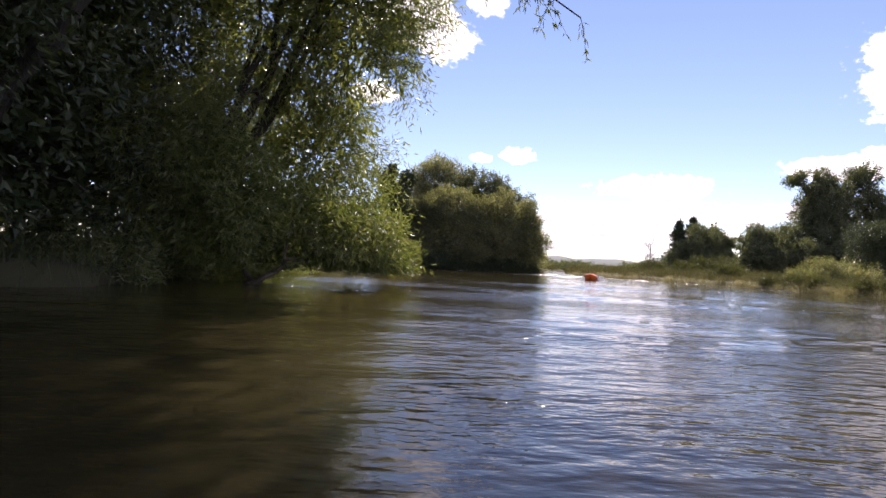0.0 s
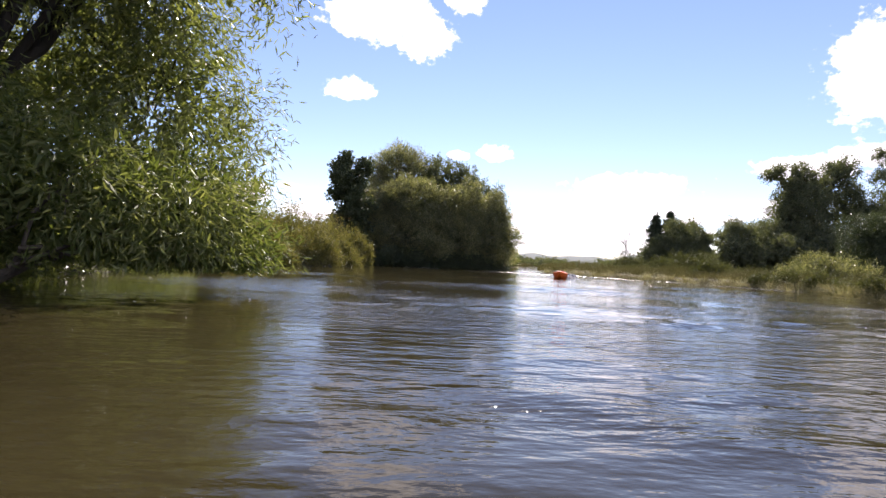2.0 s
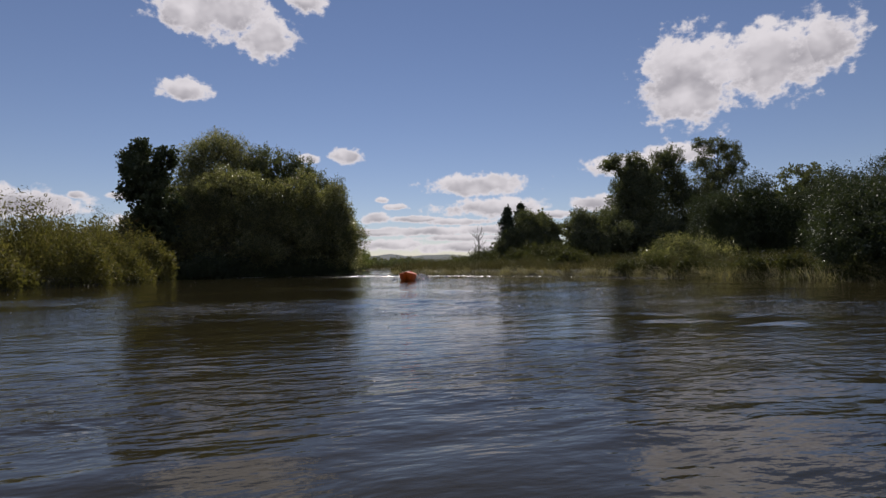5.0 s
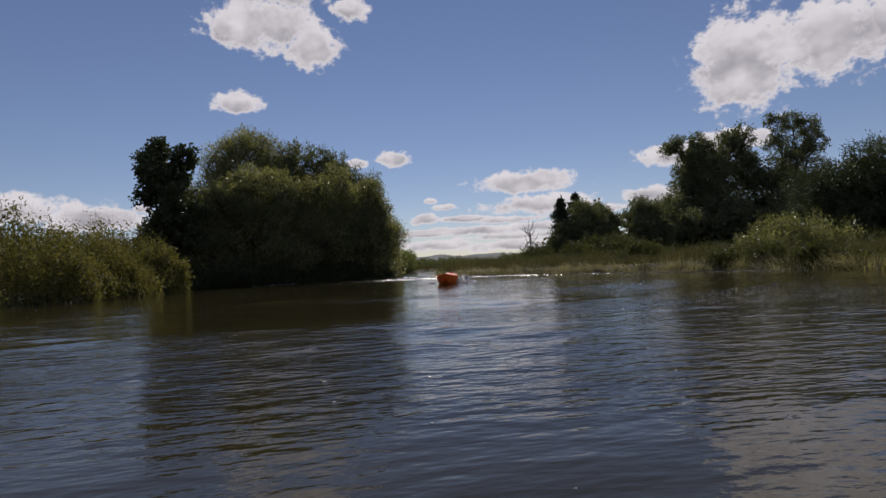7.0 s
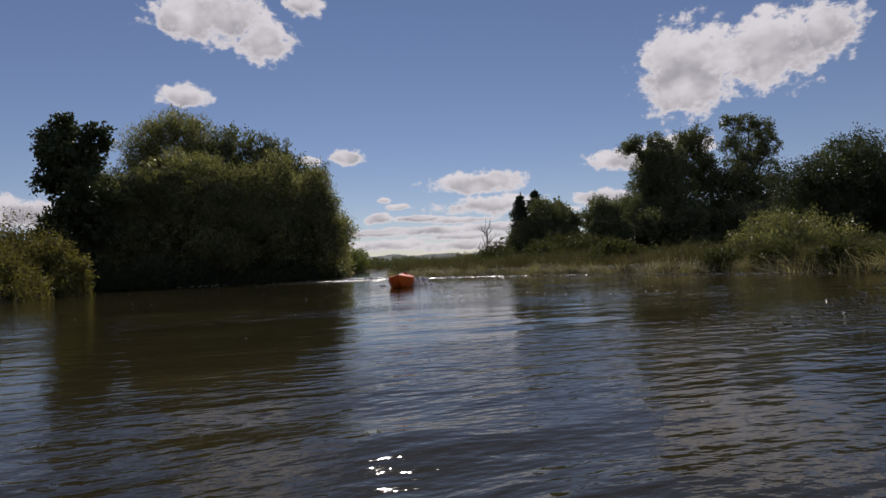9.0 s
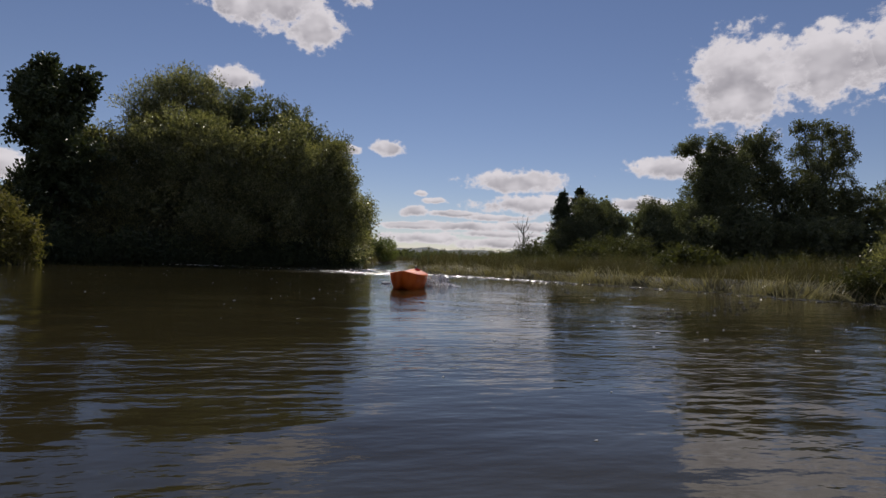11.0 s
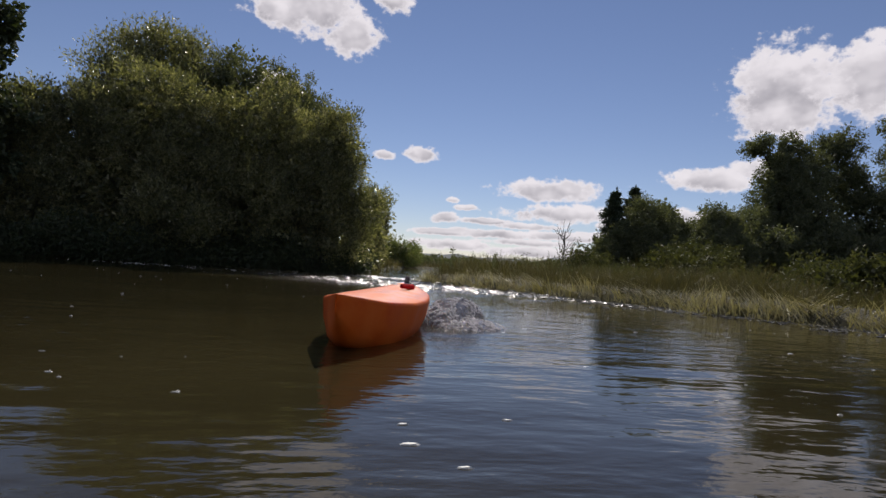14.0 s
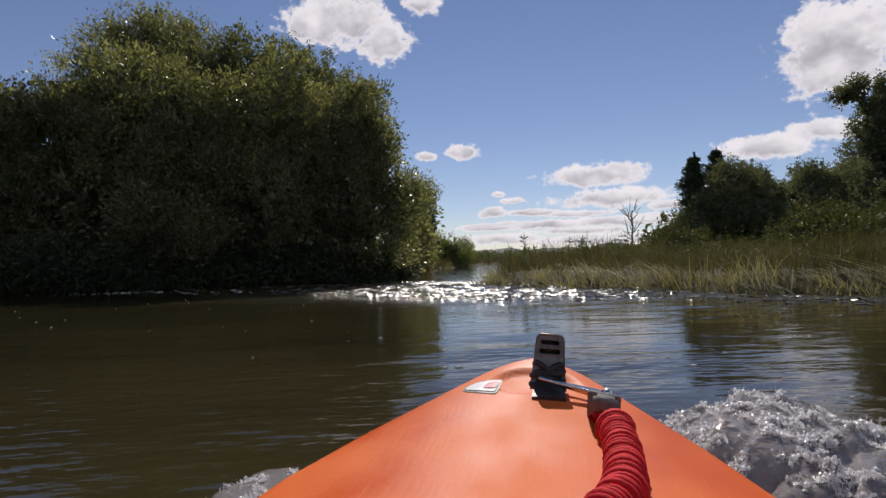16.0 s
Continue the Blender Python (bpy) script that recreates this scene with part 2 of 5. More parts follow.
WATER = water_material()
SOIL = surface("river_bank_soil", ((0.03, 0.025, 0.013), (0.055, 0.05, 0.022), (0.08, 0.08, 0.032)), 0.6, 0.9, 0.6, 0.08)
BARK = surface("willow_bark", ((0.05, 0.04, 0.03), (0.11, 0.09, 0.07), (0.16, 0.14, 0.11)), 3.0, 0.85, 0.8, 0.03, stretch=(3, 3, 0.6))
BARK_DARK = surface("alder_bark", ((0.02, 0.017, 0.014), (0.05, 0.042, 0.035)), 3.0, 0.9, 0.8, 0.03, stretch=(3, 3, 0.6))
DEADWOOD = surface("bare_grey_wood", ((0.16, 0.14, 0.12), (0.28, 0.26, 0.23)), 5.0, 0.85, 0.6, 0.01)
LEAF_WILLOW = foliage("willow_leaf", (0.06, 0.075, 0.03), (0.15, 0.175, 0.075), (0.34, 0.36, 0.20), 0.28, 0.55, 0.8)
LEAF_SALLOW = foliage("sallow_leaf", (0.050, 0.072, 0.022), (0.125, 0.155, 0.052), (0.30, 0.31, 0.16), 0.45, 0.42, 0.35)
LEAF_ISLAND = foliage("grey_willow_leaf", (0.055, 0.064, 0.038), (0.135, 0.142, 0.078), (0.46, 0.44, 0.28), 0.32, 0.5, 0.7)
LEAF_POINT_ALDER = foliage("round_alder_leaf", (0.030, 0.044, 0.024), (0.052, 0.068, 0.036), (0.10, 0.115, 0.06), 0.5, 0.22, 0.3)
# leaf for foliage standing in shade: the shade is in its dark tones
LEAF_SHADED = foliage("shaded_leaf", (0.022, 0.034, 0.017), (0.046, 0.062, 0.030), (0.085, 0.10, 0.05), through_light=0.3)
# paled and tinged blue a little, in place of haze
LEAF_WOOD = foliage("broadleaf", (0.058, 0.069, 0.047), (0.108, 0.122, 0.080), (0.18, 0.19, 0.115), 0.6, 0.4, 0.25)
LEAF_PINE = foliage("pine_needles", (0.026, 0.040, 0.026), (0.048, 0.066, 0.040), (0.08, 0.10, 0.055), through_light=0.15)
REED_GREEN = foliage("reed_blade", (0.042, 0.042, 0.020), (0.084, 0.077, 0.036), (0.20, 0.165, 0.09), 0.6, 0.28, 0.2)
MEADOW_HERB = foliage("meadow_herb_leaf", (0.038, 0.046, 0.020), (0.075, 0.082, 0.034), (0.14, 0.14, 0.062), 0.6, 0.3, 0.2)
REED_TALL = foliage("tall_reed_blade", (0.072, 0.070, 0.030), (0.135, 0.125, 0.055), (0.24, 0.205, 0.105), 0.6, 0.42, 0.2)
REED_DRY = foliage("dry_reed", (0.24, 0.21, 0.13), (0.40, 0.36, 0.24), (0.56, 0.51, 0.37), 0.5, 0.2)
HERB = foliage("bank_herb_leaf", (0.062, 0.064, 0.028), (0.130, 0.126, 0.052), (0.25, 0.215, 0.105), 0.6, 0.42, 0.2)
SEED = foliage("seed_head", (0.06, 0.042, 0.025), (0.11, 0.076, 0.042), (0.17, 0.12, 0.07), 0.85, 0.15, 0.05)
FOAM = surface("river_foam", ((0.55, 0.54, 0.5), (0.8, 0.79, 0.76)), 40.0, 0.5, 0.6, 0.004)
# blue-grey tones carry the distance haze of the far hill
HILL = surface("hazed_hill_woods", ((0.045, 0.062, 0.072), (0.065, 0.085, 0.09), (0.11, 0.125, 0.11)), 0.012, 0.95, 0.3, 2.0, stretch=(1, 1, 3))


def wavelet_material():
    """The steep wet faces of small breaking waves."""
    m, add, link = material("wavelet_water")
    p, out = add("ShaderNodeBsdfPrincipled"), add("ShaderNodeOutputMaterial")
    n, co = add("ShaderNodeTexNoise"), add("ShaderNodeTexCoord")
    n.inputs["Scale"].default_value = 45.0
    link(co.outputs["Object"], n.inputs["Vector"])
    link(ramp(add, link, n.outputs[0], (0.3, (0.05, 0.045, 0.03)), (0.7, (0.16, 0.15, 0.12))), p.inputs["Base Color"])
    p.inputs["Roughness"].default_value, p.inputs["IOR"].default_value = 0.27, 1.333
    link(p.outputs[0], out.inputs[0])
    return m


WAVELET = wavelet_material()


def splash_material():
    """Clear broken water: sharp gloss, and what lies beneath seen through it."""
    m, add, link = material("broken_water")
    p, out = add("ShaderNodeBsdfPrincipled"), add("ShaderNodeOutputMaterial")
    n, co = add("ShaderNodeTexNoise"), add("ShaderNodeTexCoord")
    n.inputs["Scale"].default_value, n.inputs["Detail"].default_value = 45.0, 3
    b = add("ShaderNodeBump")
    b.inputs["Strength"].default_value, b.inputs["Distance"].default_value = 0.7, 0.01
    link(co.outputs["Object"], n.inputs["Vector"]), link(n.outputs[0], b.inputs["Height"]), link(b.outputs[0], p.inputs["Normal"])
    p.inputs["Base Color"].default_value = (0.80, 0.74, 0.74, 1)
    p.inputs["Transmission Weight"].default_value, p.inputs["IOR"].default_value, p.inputs["Roughness"].default_value = 0.76, 1.33, 0.05
    link(p.outputs[0], out.inputs[0])
    return m


def froth_material():
    """White froth: bubbles that scatter the light on both sides, with a wet gloss."""
    m, add, link = material("bubbly_water_lace")
    d, t, g, out = add("ShaderNodeBsdfDiffuse"), add("ShaderNodeBsdfTranslucent"), add("ShaderNodeBsdfGlossy"), add("ShaderNodeOutputMaterial")
    n, co = add("ShaderNodeTexNoise"), add("ShaderNodeTexCoord")
    n.inputs["Scale"].default_value = 60.0
    link(co.outputs["Object"], n.inputs["Vector"])
    tone = ramp(add, link, n.outputs[0], (0.30, (0.80, 0.78, 0.79)), (0.60, (0.96, 0.95, 0.96)))
    g.inputs["Roughness"].default_value = 0.2
    both, wet = add("ShaderNodeMixShader"), add("ShaderNodeMixShader")
    both.inputs[0].default_value, wet.inputs[0].default_value = 0.5, 0.12
    link(tone, d.inputs[0]), link(tone, t.inputs[0]), link(d.outputs[0], both.inputs[1]), link(t.outputs[0], both.inputs[2])
    link(both.outputs[0], wet.inputs[1]), link(g.outputs[0], wet.inputs[2]), link(wet.outputs[0], out.inputs[0])
    return m


LACE = froth_material()
SPLASH = splash_material()


def hull_plastic():
    """Orange polyethylene: sun-bleached patches, fine scratches along the boat and a thin wet sheen."""
    m, add, link = material("orange_polyethylene")
    co, p, out = add("ShaderNodeTexCoord"), add("ShaderNodeBsdfPrincipled"), add("ShaderNodeOutputMaterial")

    def noise_at(scale, detail, stretch):
        mp, n = add("ShaderNodeMapping"), add("ShaderNodeTexNoise")
        mp.inputs["Scale"].default_value = stretch
        link(co.outputs["Object"], mp.inputs[0]), link(mp.outputs[0], n.inputs["Vector"])
        n.inputs["Scale"].default_value, n.inputs["Detail"].default_value = scale, detail
        return n.outputs[0]

    patches, scratches, beads = noise_at(5.0, 5, (1.4, 0.8, 1)), noise_at(30.0, 4, (9, 0.5, 1)), noise_at(95.0, 2, (1, 1, 1))
    tone = ramp(add, link, patches, (0.32, (0.58, 0.072, 0.003)), (0.5, (0.67, 0.118, 0.012)), (0.68, (0.72, 0.150, 0.024)))
    worn = ramp(add, link, scratches, (0.60, (0, 0, 0)), (0.74, (0.2, 0.2, 0.2)))
    mix = add("ShaderNodeMix", data_type="RGBA")
    mix.inputs["B"].default_value = (0.78, 0.30, 0.12, 1)
    link(worn, mix.inputs["Factor"]), link(tone, mix.inputs["A"]), link(mix.outputs["Result"], p.inputs["Base Color"])
    rough = add("ShaderNodeMapRange")
    rough.inputs["From Min"].default_value, rough.inputs["From Max"].default_value = 0.35, 0.65
    rough.inputs["To Min"].default_value, rough.inputs["To Max"].default_value = 0.38, 0.66
    link(patches, rough.inputs["Value"]), link(rough.outputs[0], p.inputs["Roughness"])
    p.inputs["Specular IOR Level"].default_value = 0.18
    fine, drops = add("ShaderNodeBump"), add("ShaderNodeBump")
    fine.inputs["Strength"].default_value, fine.inputs["Distance"].default_value = 0.18, 0.001
    drops.inputs["Strength"].default_value, drops.inputs["Distance"].default_value = 0.12, 0.002
    link(scratches, fine.inputs["Height"]), link(beads, drops.inputs["Height"])
    link(fine.outputs[0], drops.inputs["Normal"]), link(drops.outputs[0], p.inputs["Normal"]), link(p.outputs[0], out.inputs[0])
    return m


ORANGE = hull_plastic()
BLACK = surface("black_rubber", ((0.008, 0.008, 0.008), (0.03, 0.03, 0.03)), 60.0, 0.45, 0.3, 0.001)
GREY_PLASTIC = surface("grey_nylon", ((0.10, 0.104, 0.102), (0.19, 0.195, 0.19)), 50.0, 0.28, 0.3, 0.001)
WEBBING = surface("grey_webbing", ((0.12, 0.12, 0.12), (0.26, 0.25, 0.24)), 120.0, 0.85, 0.8, 0.001, stretch=(1, 3, 1))
STEEL = surface("polished_steel", ((0.55, 0.55, 0.56), (0.75, 0.75, 0.76)), 30.0, 0.18, 0.1, 0.0005, metal=1.0)
RED_ROPE = surface("red_braided_cord", ((0.46, 0.010, 0.016), (0.68, 0.022, 0.030)), 160.0, 0.8, 0.8, 0.001, spec=0.2)
WHITE_VINYL = surface("white_vinyl", ((0.68, 0.67, 0.66), (0.78, 0.77, 0.75)), 40.0, 0.35, 0.1, 0.0005)
RED_VINYL = surface("red_vinyl", ((0.45, 0.03, 0.06), (0.55, 0.05, 0.08)), 40.0, 0.35, 0.1, 0.0005)

# ---------------------------------------------------------------- tools for building
rng = np.random.default_rng(7)


def raw_mesh(name, verts, faces, mat=None, smooth=False):
    """A mesh from an (n, 3) array and an (m, 4) or (m, 3) array of corners."""
    me = bpy.data.meshes.new(name)
    verts, faces = np.asarray(verts, np.float32), np.asarray(faces, np.int32)
    m, k = faces.shape
    me.vertices.add(len(verts)), me.loops.add(m * k), me.polygons.add(m)
    me.vertices.foreach_set("co", verts.ravel())
    me.loops.foreach_set("vertex_index", faces.ravel())
    me.polygons.foreach_set("loop_start", np.arange(0, m * k, k, dtype=np.int32))
    me.polygons.foreach_set("use_smooth", np.full(m, smooth))
    me.update(calc_edges=True)
    if mat:
        me.materials.append(mat)
    return me


def thing(name, at, label, category, group=""):
    ob = new(name)
    ob.empty_display_size = 0.2
    ob.location = at
    return tagged(ob, label, category, group)


def part(name, me, parent, label=""):
    ob = new(name, me)
    ob.parent = parent
    return tagged(ob, label)


def from_bm(name, bm, mat, smooth=True):
    me = bpy.data.meshes.new(name)
    bm.to_mesh(me), bm.free()
    me.materials.append(mat)
    if smooth:
        me.polygons.foreach_set("use_smooth", np.ones(len(me.polygons), bool))
    return me


def unit(v):
    return v / np.maximum(np.linalg.norm(v, axis=-1, keepdims=True), 1e-9)


def leaves(p, way, length, width, fold=0.25):
    """Kite-shaped leaves: from p along way, folded a little along the rib. Returns corners and faces."""
    n = len(p)
    way = unit(way)
    side = unit(np.cross(way, rng.normal(size=(n, 3))))
    up = np.cross(side, way)
    length, width = np.broadcast_to(length, n)[:, None], np.broadcast_to(width, n)[:, None]
    mid = p + way * length * 0.42
    v = np.stack([p, mid + side * width / 2 + up * width * fold, p + way * length - up * length * 0.08, mid - side * width / 2 + up * width * fold], 1)
    f = np.arange(n * 4).reshape(n, 4)
    return v.reshape(-1, 3), f


def blades(p, height, width, lean, bend, parts=3):
    """Grass and reed blades: tapering strips that lean and bend over. lean: (n, 2)."""
    n = len(p)
    turn = rng.uniform(0, np.pi, n)
    side = np.stack([np.cos(turn), np.sin(turn), 0 * turn], 1)
    rows = []
    for k in range(parts + 1):
        s = k / parts
        c = p.copy()
        c[:, :2] += lean * height[:, None] * (0.35 * s + bend[:, None] * s ** 2.2)
        c[:, 2] += height * (s - 0.25 * bend * s ** 2)
        w = (width * (1 - 0.88 * s ** 1.4))[:, None]
        rows += [c - side * w / 2, c + side * w / 2]
    v = np.stack(rows, 1)
    m = 2 * (parts + 1)
    base = (np.arange(n) * m)[:, None, None]
    quad = np.array([[2 * k, 2 * k + 1, 2 * k + 3, 2 * k + 2] for k in range(parts)])[None]
    return v.reshape(-1, 3), (base + quad).reshape(-1, 4)


def joined(*pairs):
    vs, fs, n = [], [], 0
    for v, f in pairs:
        vs.append(v), fs.append(f + n)
        n += len(v)
    return np.concatenate(vs), np.concatenate(fs)


def tube(path, r0, r1, sides=7, wobble=0.0):
    """A tapering limb along a path of points."""
    path = np.asarray(path, float)
    n = len(path)
    way = unit(np.gradient(path, axis=0))
    a = unit(np.cross(way, np.array([0.31, 0.17, 0.9]) + 0 * way))
    b = np.cross(way, a)
    t = np.linspace(0, 1, n)[:, None]
    r = r0 + (r1 - r0) * t
    turn = np.linspace(0, 2 * np.pi, sides, endpoint=False)
    v = path[:, None] + (a[:, None] * np.cos(turn)[None, :, None] + b[:, None] * np.sin(turn)[None, :, None]) * (r * (1 + wobble * rng.normal(size=(n, sides))))[:, :, None]
    f = [[i * sides + j, i * sides + (j + 1) % sides, (i + 1) * sides + (j + 1) % sides, (i + 1) * sides + j] for i in range(n - 1) for j in range(sides)]
    return v.reshape(-1, 3), np.array(f)


def arc(a, b, sag=0.0, n=7, jitter=0.0):
    """Points from a to b that rise or sag between."""
    a, b = np.asarray(a, float), np.asarray(b, float)
    t = np.linspace(0, 1, n)[:, None]
    p = a + (b - a) * t + np.array([0, 0, sag]) * (4 * t * (1 - t))
    p[1:-1] += rng.normal(size=(n - 2, 3)) * jitter
    return p


def lumps(d, seed):
    """A slow uneven swell over directions d, about -1 to 1."""
    r = np.random.default_rng(seed)
    out = 0
    for k in range(7):
        w = r.normal(size=3) * (1.5 + 0.7 * k)
        out = out + np.sin(d @ w + r.uniform(0, 6.3)) / (1 + 0.35 * k)
    return out / 3.2


def crown(blobs, clumps, per, size, slim=0.3, spread=0.3, droop=0.3, ragged=0.16, floor=0.05, seed=1, rise=0.4, core=0.33, lobes=10, lobe=(0.26, 0.50)):
    """Sprays of leaves over the small lobes that make up each large lobe (centre, radii): uneven outline, gaps, dark hollows."""
    out, tips = [], []
    clumps, size = 0.84 * clumps, 1.08 * size
    blobs = np.asarray(blobs, float)
    area = (blobs[:, 3] * blobs[:, 4] + blobs[:, 4] * blobs[:, 5] + blobs[:, 3] * blobs[:, 5])
    r = np.random.default_rng(seed)
    for k, b in enumerate(blobs):
        m = int(clumps * area[k] / area.sum())
        # small lobes on the large one
        count = lobes
        d = unit(r.normal(size=(count, 3)))
        grow = 1 + ragged * lumps(d * 2.0, seed * 31 + k)
        small_c = b[:3] + d * (0.72 * grow)[:, None] * b[3:6]
        small_r = b[3:6].mean() * r.uniform(*lobe, count)
        which = r.choice(count, m, p=small_r ** 2 / (small_r ** 2).sum())
        e = unit(rng.normal(size=(m, 3)))
        c = small_c[which] + e * (small_r[which] * rng.uniform(0.72, 1.08, m))[:, None] * (b[3:6] / b[3:6].mean()) ** 0.5
        keep = (c[:, 2] > floor) & (np.linalg.norm((c - b[:3]) / b[3:6], axis=1) > 0.5)
        for j, other in enumerate(blobs):
            if j != k:
                keep &= np.linalg.norm((c - other[:3]) / other[3:6], axis=1) > 0.62
        c, e = c[keep], e[keep]
        # the inside, which keeps the light out
        mi = int(m * core)
        ci = b[:3] + unit(rng.normal(size=(mi, 3))) * rng.uniform(0.25, 0.7, mi)[:, None] * b[3:6]
        ci = ci[ci[:, 2] > floor]
        for cc, dirs, cnt, scale in ((c, e, per, 1.0), (ci, unit(ci - b[:3]), max(per * 3 // 4, 3), 1.35)):
            if not len(cc):
                continue
            axis = unit(dirs * 0.7 + rng.normal(size=cc.shape) * 0.5 + np.array([0, 0, rise - droop * 0.6]))
            reach = spread * rng.uniform(0.6, 1.5, len(cc))
            p, ax = np.repeat(cc, cnt, 0), np.repeat(axis, cnt, 0)
            t = rng.uniform(-0.6, 1.3, len(p)) * np.repeat(reach, cnt)
            p = p + ax * t[:, None] + np.clip(rng.normal(size=p.shape), -1.6, 1.6) * spread * 0.38
            way = ax * 0.9 + rng.normal(size=p.shape) * 0.6 + np.array([0, 0, -droop])
            ln = size * rng.uniform(0.6, 1.3, len(p)) * scale
            high = p[:, 2] + np.minimum(unit(way)[:, 2], 0) * ln > floor
            p, way, ln = p[high], way[high], ln[high]
            out.append(leaves(p, way, ln, ln * min(slim * (1 if scale == 1 else 1.9), 0.9)))
        tips.append(c)
    return joined(*out), np.concatenate(tips)


def tree(name, base, blobs, leaf, bark, label, category="tree", stems=1, trunk=0.2, clumps=900, per=22, size=0.2, twigs=40, group="", low=0.06, **kw):
    """A tree or bush: stems that fork into limbs and twigs that end in the crown."""
    root = thing(name, base, label, category, group)
    base = np.array(base, float)
    local = [(b[0] - base[0], b[1] - base[1], b[2] - base[2], *b[3:]) for b in blobs]
    (v, f), tips = crown(local, clumps, per, size, floor=low - base[2], **kw)
    mid = np.average([b[:3] for b in local], axis=0, weights=[b[3] * b[4] for b in local])
    for s in range(stems):
        foot = np.array([rng.normal() * 0.25 * (stems > 1), rng.normal() * 0.25 * (stems > 1), -0.3])
        goal = mid * np.array([1, 1, 0.75]) + rng.normal(size=3) * 0.25 * stems ** 0.5
        part("trunk", raw_mesh("trunk", *tube(arc(foot, goal, 0, 8, 0.05), trunk, trunk * 0.45, 9, 0.04), bark, True), root)
        limbs = []
        for b in local[s::stems] if stems < len(local) else local:
            start = foot + (goal - foot) * rng.uniform(0.45, 0.9)
            limbs.append(tube(arc(start, np.array(b[:3]) + [0, 0, 0.3 * b[5]], 0.2, 7, 0.06), trunk * 0.5, trunk * 0.15, 6, 0.03))
        part("limb", raw_mesh("limb", *joined(*limbs), bark, True), root)
    pick = tips[rng.choice(len(tips), min(twigs, len(tips)), replace=False)]
    centres = np.array([b[:3] for b in local])
    tw = []
    for p in pick:
        c = centres[np.argmin(np.linalg.norm(centres - p, axis=1))]
        tw.append(tube(arc(c + (p - c) * 0.2, p, 0.1, 5, 0.05), trunk * 0.12, trunk * 0.03 + 0.004, 4))
    if tw:
        tagged(part("twigs", raw_mesh("twigs", *joined(*tw), bark, True), root), kind="stuff")
    part("crown", raw_mesh("crown", v, f, leaf), root)
    return root


def pine(base, height, reach, label, seed):
    """A conifer: a straight trunk with close whorls of boughs, shorter towards a pointed top."""
    r = np.random.default_rng(seed)
    root = thing("pine_tree", base, label, "tree", "pines")
    part("trunk", raw_mesh("trunk", *tube(arc((0, 0, -0.3), (0.1, 0, height), 0, 8, 0.02), 0.16, 0.015, 8), BARK_DARK, True), root)
    needles, wood = [], []
    z = height * 0.12
    while z < height * 0.985:
        out = reach * (1 - z / height) ** 0.7 * r.uniform(0.7, 1.12) + 0.06
        for k in range(8):
            a = r.uniform(0, 6.28)
            far = out * r.uniform(0.5, 1.1)
            tip = np.array([np.cos(a) * far, np.sin(a) * far, z + far * r.uniform(-0.15, 0.3)])
            q = arc((0, 0, z), tip, 0.06 * out, 6)
            wood.append(tube(q, 0.025, 0.006, 4))
            p = np.repeat(q[1:], 16, 0) + np.clip(r.normal(size=(80, 3)), -1.7, 1.7) * np.array([0.15, 0.15, 0.08]) * min(1, 0.25 + out)
            needles.append(leaves(p, (tip - q[0]) * 0.6 + r.normal(size=(80, 3)) * 0.4 * out + [0, 0, 0.15 * out], r.uniform(0.12, 0.26, 80), 0.08))
        z += height * r.uniform(0.035, 0.06)
    p = np.stack([np.full(60, 0.1) + r.normal(size=60) * 0.03, r.normal(size=60) * 0.03, height * r.uniform(0.93, 1.03, 60)], 1)
    needles.append(leaves(p, r.normal(size=(60, 3)) * 0.5 + [0, 0, 1], r.uniform(0.1, 0.2, 60), 0.05))
    tagged(part("boughs", raw_mesh("boughs", *joined(*wood), BARK_DARK, True), root), kind="stuff")
    part("crown", raw_mesh("crown", *joined(*needles), LEAF_PINE), root)


# ---------------------------------------------------------------- the river and its banks
LEFT_Y = (-40, 0, 5, 10, 15, 20, 25, 28, 31, 34, 37.4, 38.6, 40.2, 41.8, 43.6, 44.6, 45.6, 47, 49.5, 55, 62, 72, 82, 97, 112, 135)
LEFT_X = (-4, -4.2, -4.3, -4.5, -4.6, -4.7, -4.6, -4.1, -2.9, -2.2, -1.9, -2.6, -3.5, -3.8, -2.5, 1.0, 5.0, 7.4, 8.3, 8.9, 9.4, 10.8, 13.0, 16.4, 23, 38)
RIGHT_Y = (-40, 0, 8, 14, 18, 21, 24, 27, 30, 32, 34, 35.5, 37, 38.5, 40, 41.2, 42.2, 44, 50, 62, 80, 96, 112, 130)
RIGHT_X = (26, 21, 18.6, 17.2, 16.6, 16.2, 15.9, 15.6, 14.9, 14.3, 13.5, 13.0, 12.2, 11.5, 10.6, 9.7, 9.8, 10.8, 12.5, 13.8, 17.2, 21, 29, 46)


def left_shore(y):
    return np.interp(y, LEFT_Y, LEFT_X) + 0.22 * np.sin(y * 1.9) + 0.12 * np.sin(y * 4.7 + 1)


def right_shore(y):
    return np.interp(y, RIGHT_Y, RIGHT_X) + 0.16 * np.sin(y * 2.3 + 2) + 0.10 * np.sin(y * 5.1)


def ground_height(x, y):
    x, y = np.asarray(x, float), np.asarray(y, float)
    d = np.minimum(x - left_shore(y), right_shore(y) - x)      # above 0: in the river
    bed = -1.3 * np.clip(d / 2.0, 0, 1) ** 0.7
    land = 0.28 * np.clip(-d / 0.5, 0, 1) + np.clip(-d - 0.5, 0, 60) * 0.022 + 0.05 * np.sin(x * 0.9) * np.sin(y * 0.7) * np.clip(-d / 2, 0, 1)
    return np.where(d > 0, bed, land)


